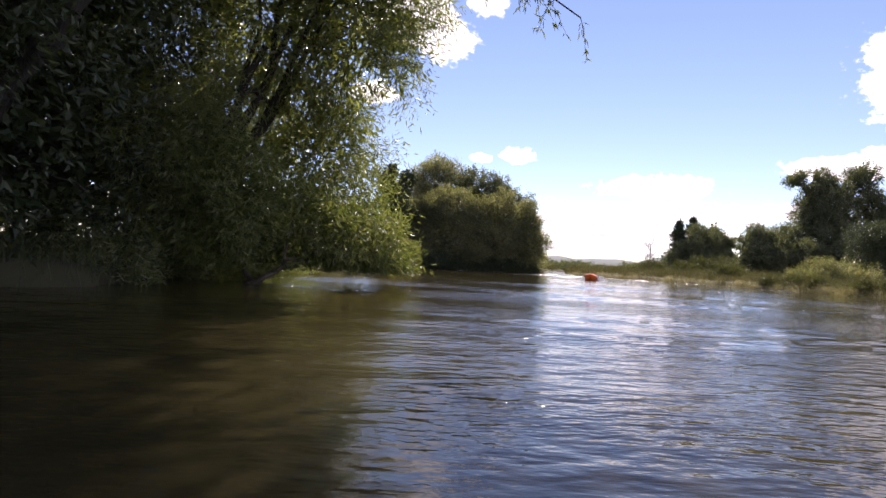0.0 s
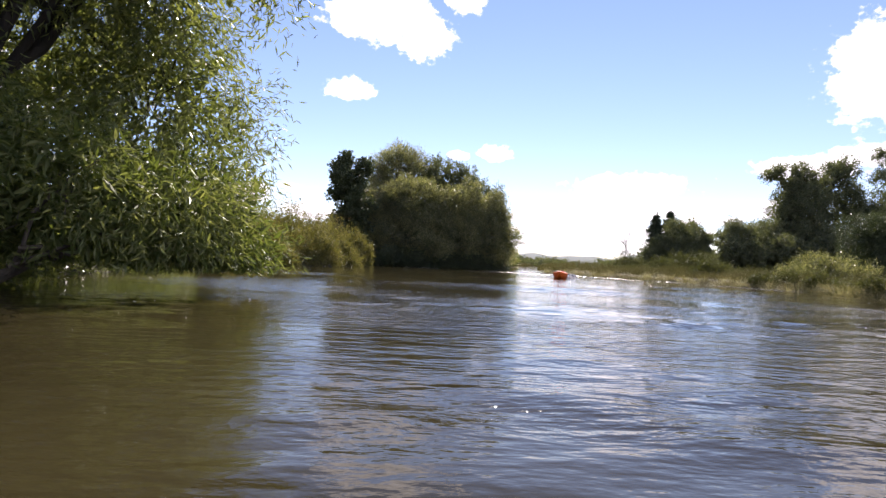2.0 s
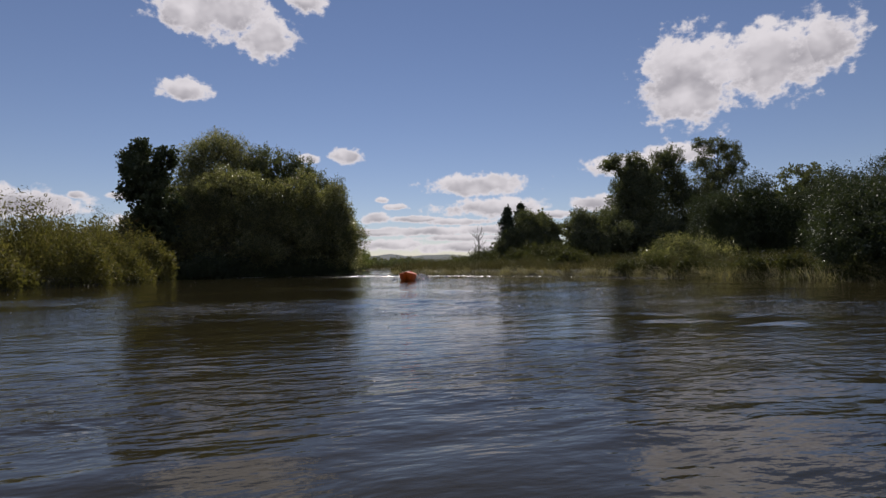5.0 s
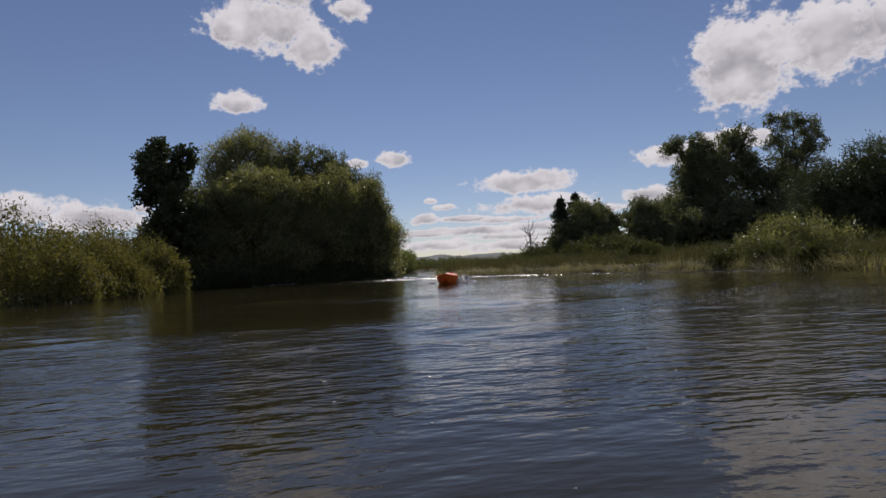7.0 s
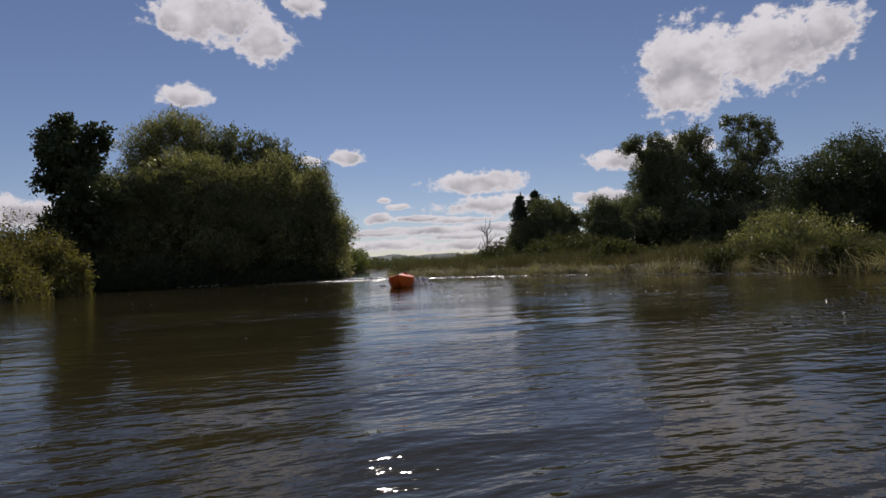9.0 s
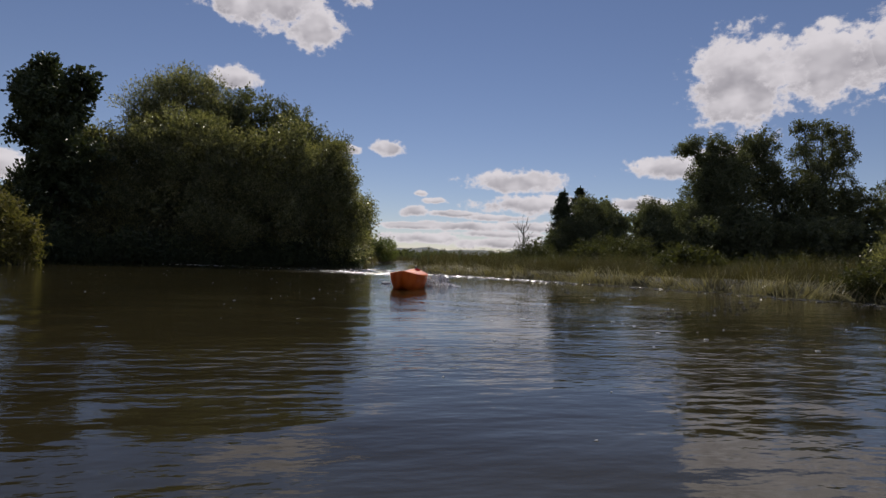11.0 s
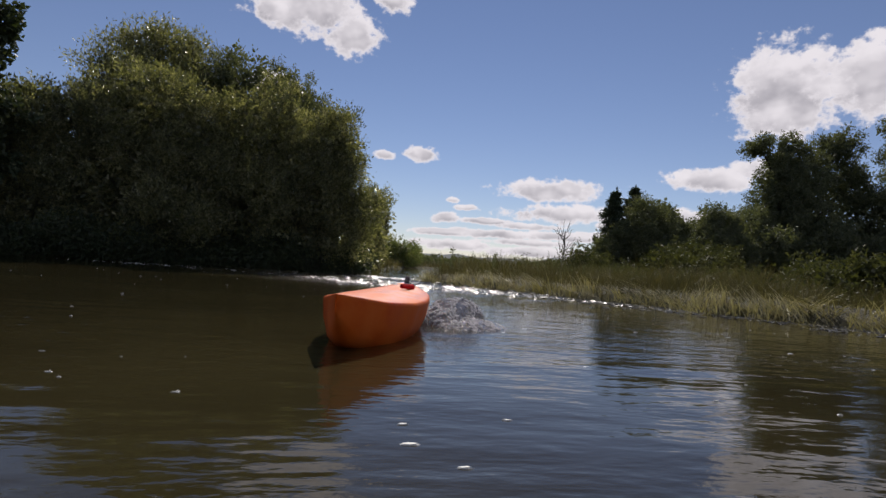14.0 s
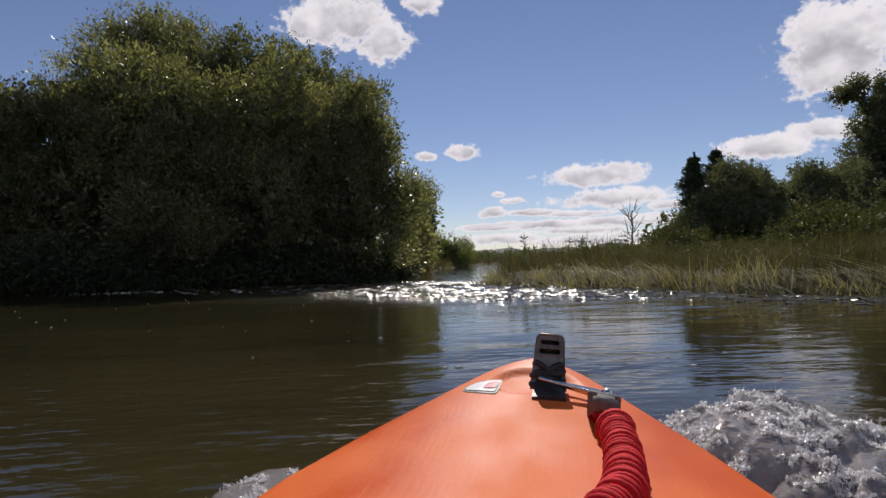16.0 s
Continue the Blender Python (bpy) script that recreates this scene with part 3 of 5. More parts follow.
def build_ground():
    def line(lo, a, b, step, hi):
        g = np.geomspace(1, 60, 18) / 60
        return np.concatenate([a + (lo - a) * g[::-1], np.arange(a, b, step), b + (hi - b) * g])
    xs, ys = line(-2500, -14, 30, 0.28, 2500), line(-1500, -12, 120, 0.7, 4000)
    X, Y = np.meshgrid(xs, ys)
    v = np.stack([X, Y, ground_height(X, Y)], -1).reshape(-1, 3)
    i = np.arange(len(ys) - 1)[:, None] * len(xs) + np.arange(len(xs) - 1)[None]
    f = np.stack([i, i + 1, i + 1 + len(xs), i + len(xs)], -1).reshape(-1, 4)
    tagged(new("ground", raw_mesh("ground", v, f, SOIL, True)), "low grassy river banks of brown earth", "ground", kind="structure")


def build_water():
    """The river's surface: low wavelets everywhere, choppy over the shallow riffle off the reed point."""
    def spaced(*runs):
        return np.concatenate([np.arange(lo, hi, step) for lo, hi, step in runs])
    xs = spaced((-45, -15, 10), (-15, -7, 0.5), (-7, 1, 0.16), (1, 14.6, 0.10), (14.6, 16, 0.2), (16, 24, 1.0), (24, 80, 8))
    ys = spaced((-40, -8, 8), (-8, 2, 0.5), (2, 34, 0.11), (34, 46, 0.075), (46, 60, 0.2), (60, 140, 1.2))
    X, Y = np.meshgrid(xs, ys)
    r = np.random.default_rng(11)
    Z = np.zeros_like(X)
    for k in range(44):
        wave = 0.27 * 3.6 ** r.uniform(0, 1)
        turn = np.pi / 2 + r.normal() * 0.45
        kx, ky = np.cos(turn) * 2 * np.pi / wave, np.sin(turn) * 2 * np.pi / wave
        bend = 0.35 * np.sin(X * r.uniform(0.3, 0.9) + r.uniform(0, 6)) + 0.35 * np.sin(Y * r.uniform(0.2, 0.7) + r.uniform(0, 6))
        Z += 0.0025 * wave * np.sin(kx * X + ky * Y + bend * 2 + r.uniform(0, 6)) * (0.6 + 0.4 * np.sin(X * r.uniform(0.2, 0.5) + Y * r.uniform(0.1, 0.4) + r.uniform(0, 6)))
    patch = np.zeros_like(X)
    for k in range(9):
        turn, wave = r.uniform(0, np.pi), r.uniform(2.2, 7.0)
        patch += np.sin((np.cos(turn) * X * 0.7 + np.sin(turn) * Y) * 2 * np.pi / wave + 1.5 * np.sin(X * r.uniform(0.3, 0.9) + r.uniform(0, 6)) + r.uniform(0, 6))
    Z *= np.clip(0.75 + 0.42 * patch, 0.12, 1.7)
    Z *= np.interp(Y, (8, 19, 26), (1.0, 0.55, 0.4))
    # slack water in the lee of the wooded point
    Z *= 1 - 0.65 * np.clip((Y - 22) / 6, 0, 1) * np.clip((8.6 - X) / 2.2, 0, 1)
    line = np.abs((X - 9) * 0.5 + (Y - 40.8)) / 1.12
    chop = np.clip(1.25 - line / 2.0, 0, 1) * np.clip((X - 1.5) / 3.5, 0, 1) + 0.5 * np.clip(1 - np.abs(right_shore(Y) - X - 0.4) / 0.8, 0, 1) * (Y > 26) * (Y < 42)
    C = np.zeros_like(X)
    for k in range(26):
        wave = r.uniform(0.2, 0.6)
        turn = r.uniform(0, np.pi)
        C += wave * np.sin((np.cos(turn) * X + np.sin(turn) * Y) * 2 * np.pi / wave + 1.4 * np.sin(X * r.uniform(1, 3) + Y * r.uniform(1, 3)) + r.uniform(0, 6))
    v = np.stack([X, Y, Z + chop * C * 0.019], -1).reshape(-1, 3)
    i = np.arange(len(ys) - 1)[:, None] * len(xs) + np.arange(len(xs) - 1)[None]
    f = np.stack([i, i + 1, i + 1 + len(xs), i + len(xs)], -1).reshape(-1, 4)
    tagged(new("water", raw_mesh("water", v, f, WATER, True)), "brown-green river water rippling over its whole width", "river", kind="structure")


build_ground()
build_water()

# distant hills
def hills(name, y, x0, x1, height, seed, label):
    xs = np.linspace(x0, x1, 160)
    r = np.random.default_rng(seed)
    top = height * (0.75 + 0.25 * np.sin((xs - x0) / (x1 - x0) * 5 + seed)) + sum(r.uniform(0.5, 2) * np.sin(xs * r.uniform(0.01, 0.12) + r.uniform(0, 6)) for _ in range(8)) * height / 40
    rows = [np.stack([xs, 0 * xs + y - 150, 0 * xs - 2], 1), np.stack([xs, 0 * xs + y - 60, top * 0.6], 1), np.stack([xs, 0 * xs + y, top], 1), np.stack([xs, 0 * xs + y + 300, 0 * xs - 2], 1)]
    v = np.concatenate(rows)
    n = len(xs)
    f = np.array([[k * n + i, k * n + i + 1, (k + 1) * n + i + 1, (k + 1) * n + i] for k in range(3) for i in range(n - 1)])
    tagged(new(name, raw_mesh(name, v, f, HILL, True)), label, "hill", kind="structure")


hills("far_hill", 1500, -900, 1900, 58, 3, "low wooded hill at the horizon, coloured blue-grey for haze")


# ---------------------------------------------------------------- left bank: the overhanging willow
tree("willow_tree", (-5.2, 10.5, 0.4),
     [(-3.9, 11.8, 5.6, 3.0, 2.8, 4.2), (-2.9, 12.3, 2.4, 2.0, 1.8, 2.2), (-0.5, 10.2, 8.0, 1.9, 2.2, 1.8), (-2.2, 9.5, 8.0, 2.4, 2.8, 2.4), (-4.6, 9.8, 2.2, 1.5, 1.6, 2.0), (-1.9, 10.9, 5.0, 1.9, 2.0, 2.4)],
     LEAF_WILLOW, BARK_DARK, "large overhanging willow with narrow leaves on the river bank", stems=3, trunk=0.12, clumps=11500, per=15, core=0.28, size=0.125, slim=0.165, spread=0.27, droop=0.5, twigs=220, ragged=0.4, lobes=18, lobe=(0.16, 0.36), low=0.25, seed=2)
# the willow's shaded side as its own tree, shade in its dark leaves
tree("dark_tree", (-6.6, 6.5, 0.4),
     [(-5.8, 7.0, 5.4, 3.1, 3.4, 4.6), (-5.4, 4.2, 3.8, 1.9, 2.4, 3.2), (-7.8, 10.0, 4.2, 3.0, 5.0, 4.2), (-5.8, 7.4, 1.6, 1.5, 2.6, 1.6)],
     LEAF_SHADED, BARK_DARK, "shaded side of the willow, its leaves coloured dark for the shade", stems=3, trunk=0.2, clumps=4200, per=15, core=0.3, size=0.115, slim=0.5, spread=0.30, droop=0.3, twigs=160, ragged=0.26, low=0.12, seed=14)
# backing thicket with the same dark leaves, which hold its shade
tree("dark_tree", (-9.6, 9.0, 0.5), [(-9.4, 5.0, 3.6, 2.6, 4.0, 3.8), (-9.0, 12.5, 3.8, 2.6, 4.0, 4.2), (-8.0, 1.5, 2.6, 2.2, 2.6, 2.8), (-10.5, 9, 7.5, 3, 5, 3.5), (-7.6, 15.5, 2.6, 1.8, 2.0, 2.6)],
     LEAF_SHADED, BARK, "dense thicket behind the bank, leaves coloured dark for shade", stems=3, trunk=0.2, clumps=2800, per=16, size=0.24, slim=0.34, spread=0.34, droop=0.3, twigs=60, low=0.1, seed=12)
tree("willow_tree", (-6.2, 6.2, 0.4), [(0.5, 8.4, 7.8, 2.0, 2.0, 1.2), (-1.6, 7.6, 8.0, 2.2, 2.2, 1.3), (-4.2, 6.6, 7.8, 2.2, 2.2, 1.5)],
     LEAF_WILLOW, BARK_DARK, "willow leaning far out over the shaded water", stems=2, trunk=0.12, clumps=2600, per=15, core=0.2, size=0.15, slim=0.2, spread=0.3, droop=0.4, twigs=60, ragged=0.4, seed=16)
# unseen tree, added to block the sky over the first stretch of water
tree("dark_tree", (-6.0, -3.0, 0.4), [(-4.6, -3.2, 6.2, 3.2, 2.4, 3.4), (-2.6, -2.8, 7.6, 2.3, 2.0, 1.6), (-6.8, -2.6, 3.4, 2.4, 2.2, 3.0)],
     LEAF_SHADED, BARK_DARK, "unseen dark-leaved tree behind the start, added to shade the water", stems=2, trunk=0.2, clumps=1700, per=15, size=0.2, slim=0.5, spread=0.34, twigs=40, ragged=0.26, low=0.12, seed=15)
tree("sallow_bush", (-3.4, 9.8, 0.2),
     [(-2.5, 9.9, 0.9, 1.6, 1.1, 0.9), (-3.6, 9.2, 1.2, 1.3, 1.0, 1.1), (-1.7, 10.6, 0.8, 0.9, 0.8, 0.8), (-1.1, 10.9, 0.6, 0.7, 0.7, 0.6)],
     LEAF_SALLOW, BARK, "bright green sallow bush hanging over the water", "bush", stems=3, trunk=0.05, clumps=1700, per=15, size=0.125, slim=0.17, spread=0.22, droop=0.55, twigs=60, low=0.20, seed=3)


def overhang():
    """A thin willow branch that reaches out over the river, hung with narrow leaves."""
    root = thing("willow_branch", (-4.4, 6.5, 4.6), "thin willow branch reaching out over the water", "branch")
    spine = arc((0, 0, 0), (5.5, -1.5, -1.9), 0.55, 12, 0.05)
    part("limb", raw_mesh("limb", *tube(spine, 0.035, 0.006, 6), BARK, True), root)
    shoots, leaf = [], []
    for k in range(46):
        s = rng.uniform(0.25, 1.0)
        a = np.array([np.interp(s, np.linspace(0, 1, 12), spine[:, j]) for j in range(3)])
        e = a + rng.normal(size=3) * [0.22, 0.22, 0.08] + [0.08, 0, -rng.uniform(0.12, 0.5)]
        q = arc(a, e, 0.05, 6)
        shoots.append(tube(q, 0.004, 0.0015, 4))
        p = np.repeat(q[1:], 4, 0) + rng.normal(size=(20, 3)) * 0.012
        leaf.append(leaves(p, (e - a) + rng.normal(size=(20, 3)) * 0.25 + [0, 0, -0.12], rng.uniform(0.06, 0.11, 20), 0.014))
    tagged(part("twigs", raw_mesh("twigs", *joined(*shoots), BARK, True), root), kind="stuff")
    part("leaves", raw_mesh("leaves", *joined(*leaf), LEAF_WILLOW), root)["kind"] = "stuff"


overhang()

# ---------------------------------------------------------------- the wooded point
tree("dark_tree", (-3.7, 44.4, 0.4), [(-3.9, 44.0, 6.2, 1.15, 1.2, 1.25), (-3.0, 44.0, 6.75, 0.5, 0.7, 0.7), (-4.35, 44.0, 7.2, 0.5, 0.6, 0.5), (-4.8, 44.0, 4.9, 0.6, 0.7, 0.45), (-4.8, 44.0, 6.5, 0.5, 0.6, 0.6), (-3.7, 44.0, 4.3, 1.25, 1.2, 1.5), (-3.7, 44.2, 2.6, 1.4, 1.2, 1.4)],
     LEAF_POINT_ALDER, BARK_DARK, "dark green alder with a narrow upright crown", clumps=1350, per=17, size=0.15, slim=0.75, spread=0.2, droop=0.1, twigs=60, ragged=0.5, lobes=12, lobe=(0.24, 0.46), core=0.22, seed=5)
tree("willow_tree", (-0.9, 51.0, 0.5), [(-0.9, 51.3, 7.8, 1.95, 2.1, 2.3), (-2.6, 51.0, 6.8, 1.4, 1.6, 1.9), (0.7, 51.3, 7.5, 1.5, 1.7, 2.1), (-1.0, 51.0, 4.2, 2.8, 2.4, 3.2)],
     LEAF_ISLAND, BARK, "tall round willow with a yellow-green top", clumps=3000, per=17, size=0.15, slim=0.3, spread=0.36, droop=0.0, rise=0.7, core=0.25, ragged=0.35, lobes=14, lobe=(0.2, 0.4), seed=6)
tree("willow_tree", (3.6, 51.2, 0.5), [(2.6, 51.0, 7.4, 1.9, 2.0, 2.35), (4.6, 50.8, 6.7, 1.8, 1.9, 2.3), (6.2, 50.4, 5.2, 1.5, 1.7, 2.1), (3.8, 51.0, 4.0, 2.6, 2.2, 3.0)],
     LEAF_WOOD, BARK, "tall dark willow with a close rounded crown", clumps=2700, per=18, size=0.13, slim=0.36, spread=0.26, droop=0.05, core=0.35, ragged=0.25, lobes=16, lobe=(0.2, 0.38), seed=7)
GREY, YELLOW = "dense grey-green willow bush at the water's edge", "dense yellow-green willow bush over the water"
for k, (x, y, w, z, h, lab) in enumerate([(-2.8, 46.1, 1.5, 4.3, 1.75, GREY), (-1.2, 46.7, 1.1, 4.9, 1.25, GREY), (0.4, 46.2, 1.9, 4.8, 2.15, GREY), (2.3, 45.9, 1.45, 3.7, 1.7, GREY), (4.3, 46.5, 2.05, 4.5, 2.4, YELLOW), (6.5, 47.0, 1.6, 4.0, 2.3, YELLOW)]):
    tree("willow_bush", (x, y + 0.6, 0.3), [(x, y, z, w, w * 0.95, h), (x - 0.7 * w * 0.5, y - 0.5, z * 0.42, w * 1.05, w * 0.8, z * 0.42), (x + 0.8 * w * 0.5, y - 0.35, z * 0.5, w * 0.9, w * 0.8, z * 0.45)],
         LEAF_ISLAND, BARK, lab, "bush", stems=3, trunk=0.09, clumps=3000, per=16, size=0.115, slim=0.36, spread=0.22, droop=0.0, rise=0.6, twigs=50, core=0.3, ragged=0.38, lobes=15, lobe=(0.22, 0.44), group="bushes on the wooded point", seed=20 + k)
tree("thicket_bush", (-7.4, 46.2, 0.4), [(-6.9, 45.8, 1.5, 1.6, 1.4, 1.4), (-9.4, 46.2, 1.7, 1.8, 1.6, 1.5), (-5.2, 45.4, 1.2, 1.2, 1.0, 1.2)], LEAF_WOOD, BARK_DARK, "dark thicket bush behind the reed bank", "bush", stems=3, trunk=0.06, clumps=1400, per=16, size=0.12, slim=0.4, spread=0.22, core=0.45, seed=33)
tree("willow_bush", (9.0, 60.5, 0.4), [(8.9, 60.0, 2.7, 1.3, 2.2, 2.4), (8.4, 56, 2.2, 1.1, 2.0, 2.1)], LEAF_ISLAND, BARK, "slim willow bush along the side channel", "bush", stems=2, trunk=0.08, clumps=1100, per=18, size=0.18, seed=31)
tree("willow_bush", (13.0, 88.0, 0.4), [(12.8, 87, 1.6, 2.4, 3.0, 1.6), (15.0, 94, 1.2, 1.6, 3.0, 1.2)], LEAF_SALLOW, BARK, "low green bush on the far bank of the bend", "bush", stems=2, trunk=0.06, clumps=700, per=18, size=0.24, seed=32)

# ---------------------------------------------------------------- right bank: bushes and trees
# both bushes: backlit shade put into the colour, by the darker leaf
tree("round_bush", (25.8, 32.2, 0.5), [(25.4, 32.0, 2.6, 2.6, 2.3, 2.3), (28.0, 31.6, 2.5, 2.2, 2.2, 2.1)], LEAF_SHADED, BARK_DARK, "rounded bush behind the reeds, leaves darkened for backlight", "bush", stems=3, trunk=0.08, clumps=4200, per=18, size=0.09, slim=0.36, spread=0.2, core=0.45, ragged=0.12, lobes=22, lobe=(0.16, 0.32), seed=40)
tree("round_bush", (20.4, 22.0, 0.4), [(20.6, 22.6, 2.0, 1.6, 1.6, 1.8), (22.7, 22.6, 2.1, 1.7, 1.7, 1.8), (18.6, 20.8, 1.5, 1.5, 1.6, 1.4), (20.4, 19.2, 1.9, 1.8, 1.8, 1.6), (17.6, 19.9, 0.9, 1.3, 1.6, 0.85)], LEAF_SHADED, BARK_DARK, "big rounded bush by the water, deep shade put into its dark leaves", "bush", stems=3, trunk=0.09, clumps=5600, per=18, size=0.07, slim=0.36, spread=0.18, core=0.45, ragged=0.14, lobes=22, lobe=(0.16, 0.32), seed=41)
tree("sallow_bush", (19.7, 29.6, 0.3), [(19.6, 29.4, 0.95, 1.15, 1.1, 0.75), (20.9, 29.2, 0.8, 1.1, 1.0, 0.65), (18.4, 29.0, 0.65, 0.9, 0.9, 0.5)], LEAF_ISLAND, BARK, "olive-green sallow bush among the reeds", "bush", stems=2, trunk=0.04, clumps=1100, per=14, size=0.085, slim=0.26, spread=0.17, ragged=0.35, rise=0.8, droop=0.0, lobes=14, lobe=(0.2, 0.42), seed=42)
tree("sallow_bush", (17.5, 16.8, 0.3), [(17.4, 16.8, 0.9, 0.9, 1.0, 0.85), (18.3, 15.8, 1.1, 1.1, 1.1, 1.05)], LEAF_SALLOW, BARK, "pale green sallow bush with long leaves", "bush", stems=2, trunk=0.04, clumps=620, per=14, size=0.12, slim=0.2, spread=0.2, droop=0.4, seed=43)
pine((25.5, 62.6, 1.2), 5.3, 1.5, "dark pine with layered boughs and a thin top", 50)
pine((27.1, 63.0, 1.2), 5.6, 1.7, "dark pine with layered boughs and a thin top", 51)
tree("broadleaf_tree", (30.2, 64.2, 1.2), [(30.0, 64.2, 4.9, 1.5, 1.5, 1.5), (31.2, 64.2, 3.6, 1.3, 1.3, 1.4), (29.6, 64.2, 2.8, 1.6, 1.4, 1.6)], LEAF_WOOD, BARK_DARK, "dark tree with an uneven flat-topped crown", trunk=0.15, clumps=800, per=18, size=0.17, slim=0.55, spread=0.26, ragged=0.45, seed=58)
tree("round_bush", (27.2, 61.2, 1.0), [(27.2, 61.2, 3.1, 2.6, 2.3, 2.75), (24.8, 61.3, 1.9, 1.3, 1.4, 1.2), (29.6, 61.4, 2.2, 1.1, 1.2, 1.4)], LEAF_WOOD, BARK_DARK, "rounded green bush before the pines", "bush", stems=2, trunk=0.12, clumps=2200, per=17, size=0.15, slim=0.42, spread=0.24, core=0.5, ragged=0.14, lobes=16, lobe=(0.2, 0.4), seed=52)
tree("broadleaf_tree", (48.4, 72.0, 1.6), [(43.7, 72, 13.0, 1.5, 1.6, 0.85), (45.6, 72, 11.8, 1.3, 1.4, 0.9), (47.3, 72, 12.7, 2.1, 2.1, 1.9), (51.7, 72, 13.5, 1.8, 2.0, 2.1), (49.6, 72, 11.2, 2.2, 2.2, 2.0), (45.7, 72, 9.9, 1.8, 1.8, 1.7), (45.2, 71.6, 7.4, 2.2, 2.0, 2.2), (48.4, 72, 8.8, 4.5, 3.6, 3.4), (53.1, 71.6, 9.8, 2.0, 2.0, 2.8), (47.2, 71, 5.0, 4.9, 3.6, 3.4), (53.6, 71, 4.8, 3.0, 3, 2.8)],
     LEAF_WOOD, BARK_DARK, "tall old tree with a loose open crown", trunk=0.35, clumps=5200, per=17, size=0.19, slim=0.6, spread=0.36, ragged=0.5, twigs=140, core=0.34, lobes=13, lobe=(0.2, 0.42), seed=53)
tree("broadleaf_tree", (56.4, 69.8, 1.6), [(55.7, 69.8, 15.2, 1.3, 1.4, 1.0), (57.9, 69.8, 15.4, 1.4, 1.4, 1.0), (60.0, 69.8, 14.7, 1.5, 1.5, 1.1), (61.1, 69.8, 13.2, 1.2, 1.3, 0.9), (55.3, 69.8, 13.0, 1.2, 1.2, 1.3), (58.3, 69.8, 12.6, 1.7, 1.4, 1.2), (56.3, 69.8, 11.0, 1.6, 1.4, 1.3), (60.1, 69.8, 11.4, 1.6, 1.4, 1.2)],
     LEAF_WOOD, BARK_DARK, "tall thin-crowned tree with sky showing through", stems=2, trunk=0.26, clumps=1250, per=15, size=0.19, slim=0.6, spread=0.36, ragged=0.6, twigs=200, core=0.0, lobes=12, lobe=(0.16, 0.36), seed=54)
tree("broadleaf_tree", (56.6, 68.6, 1.6), [(53.6, 69.4, 7.2, 2.3, 2.2, 3.2), (55.8, 68.6, 8.8, 2.4, 2.2, 2.9), (58.6, 68.6, 7.6, 2.6, 2.2, 2.6), (57.0, 68.2, 4.6, 3.8, 3.0, 2.8)],
     LEAF_WOOD, BARK_DARK, "dark leafy tree filling the wood's edge", trunk=0.25, clumps=1700, per=17, size=0.2, slim=0.55, spread=0.34, ragged=0.4, core=0.35, seed=59)
tree("broadleaf_tree", (37.4, 68.4, 1.5), [(36.9, 68.2, 4.5, 2.0, 2.0, 2.4), (39.3, 68.2, 3.7, 2.0, 2.0, 2.3)], LEAF_WOOD, BARK_DARK, "rounded dark tree at the edge of the wood", trunk=0.2, clumps=1300, per=18, size=0.17, slim=0.5, spread=0.28, ragged=0.25, lobes=14, lobe=(0.2, 0.42), seed=55)
tree("broadleaf_tree", (42.0, 70.6, 1.5), [(41.9, 70.6, 5.0, 2.3, 2.4, 2.6), (44.0, 70.8, 4.0, 2.0, 2.2, 2.4)], LEAF_WOOD, BARK_DARK, "broad low tree at the foot of the tall one", trunk=0.2, clumps=1300, per=18, size=0.17, slim=0.5, spread=0.28, ragged=0.3, lobes=14, lobe=(0.2, 0.42), seed=61)
tree("broadleaf_tree", (61.0, 68.0, 1.6), [(60.4, 68, 5.0, 3.0, 3, 3.4), (63.4, 66.6, 5.6, 3.2, 3, 4.0), (58.4, 69.4, 3.4, 2.4, 2.4, 2.2)], LEAF_WOOD, BARK_DARK, "rounded dark tree at the edge of the wood", trunk=0.2, clumps=900, per=16, size=0.28, slim=0.5, spread=0.34, seed=57)
tree("broadleaf_tree", (66.0, 62.0, 1.6), [(64, 62, 7, 5, 4, 5), (70, 60, 6.5, 5, 4, 5), (60, 58, 4, 4, 4, 3.6)], LEAF_WOOD, BARK_DARK, "broad dark tree at the edge of the wood", trunk=0.3, clumps=900, per=16, size=0.38, slim=0.5, spread=0.4, seed=56)
for k, (x, y, w, h) in enumerate([(36.0, 66.5, 2.0, 3.4), (41.5, 67.5, 2.6, 4.4), (46.5, 66.5, 2.8, 4.6), (51.5, 63.5, 3.0, 4.8), (57.5, 60.5, 3.0, 5.0)]):
    tree("thicket_bush", (x, y, 1.5), [(x, y, 1.2 + h * 0.5, w, w * 0.8, h * 0.55), (x + w * 0.7, y - 0.4, 1.2 + h * 0.4, w * 0.9, w * 0.8, h * 0.45)], LEAF_WOOD, BARK_DARK, "dark thicket bush under the wood's edge", "bush", stems=2, trunk=0.1, clumps=620, per=16, size=0.24, slim=0.5, spread=0.34, twigs=10, group="thicket bushes", seed=110 + k)
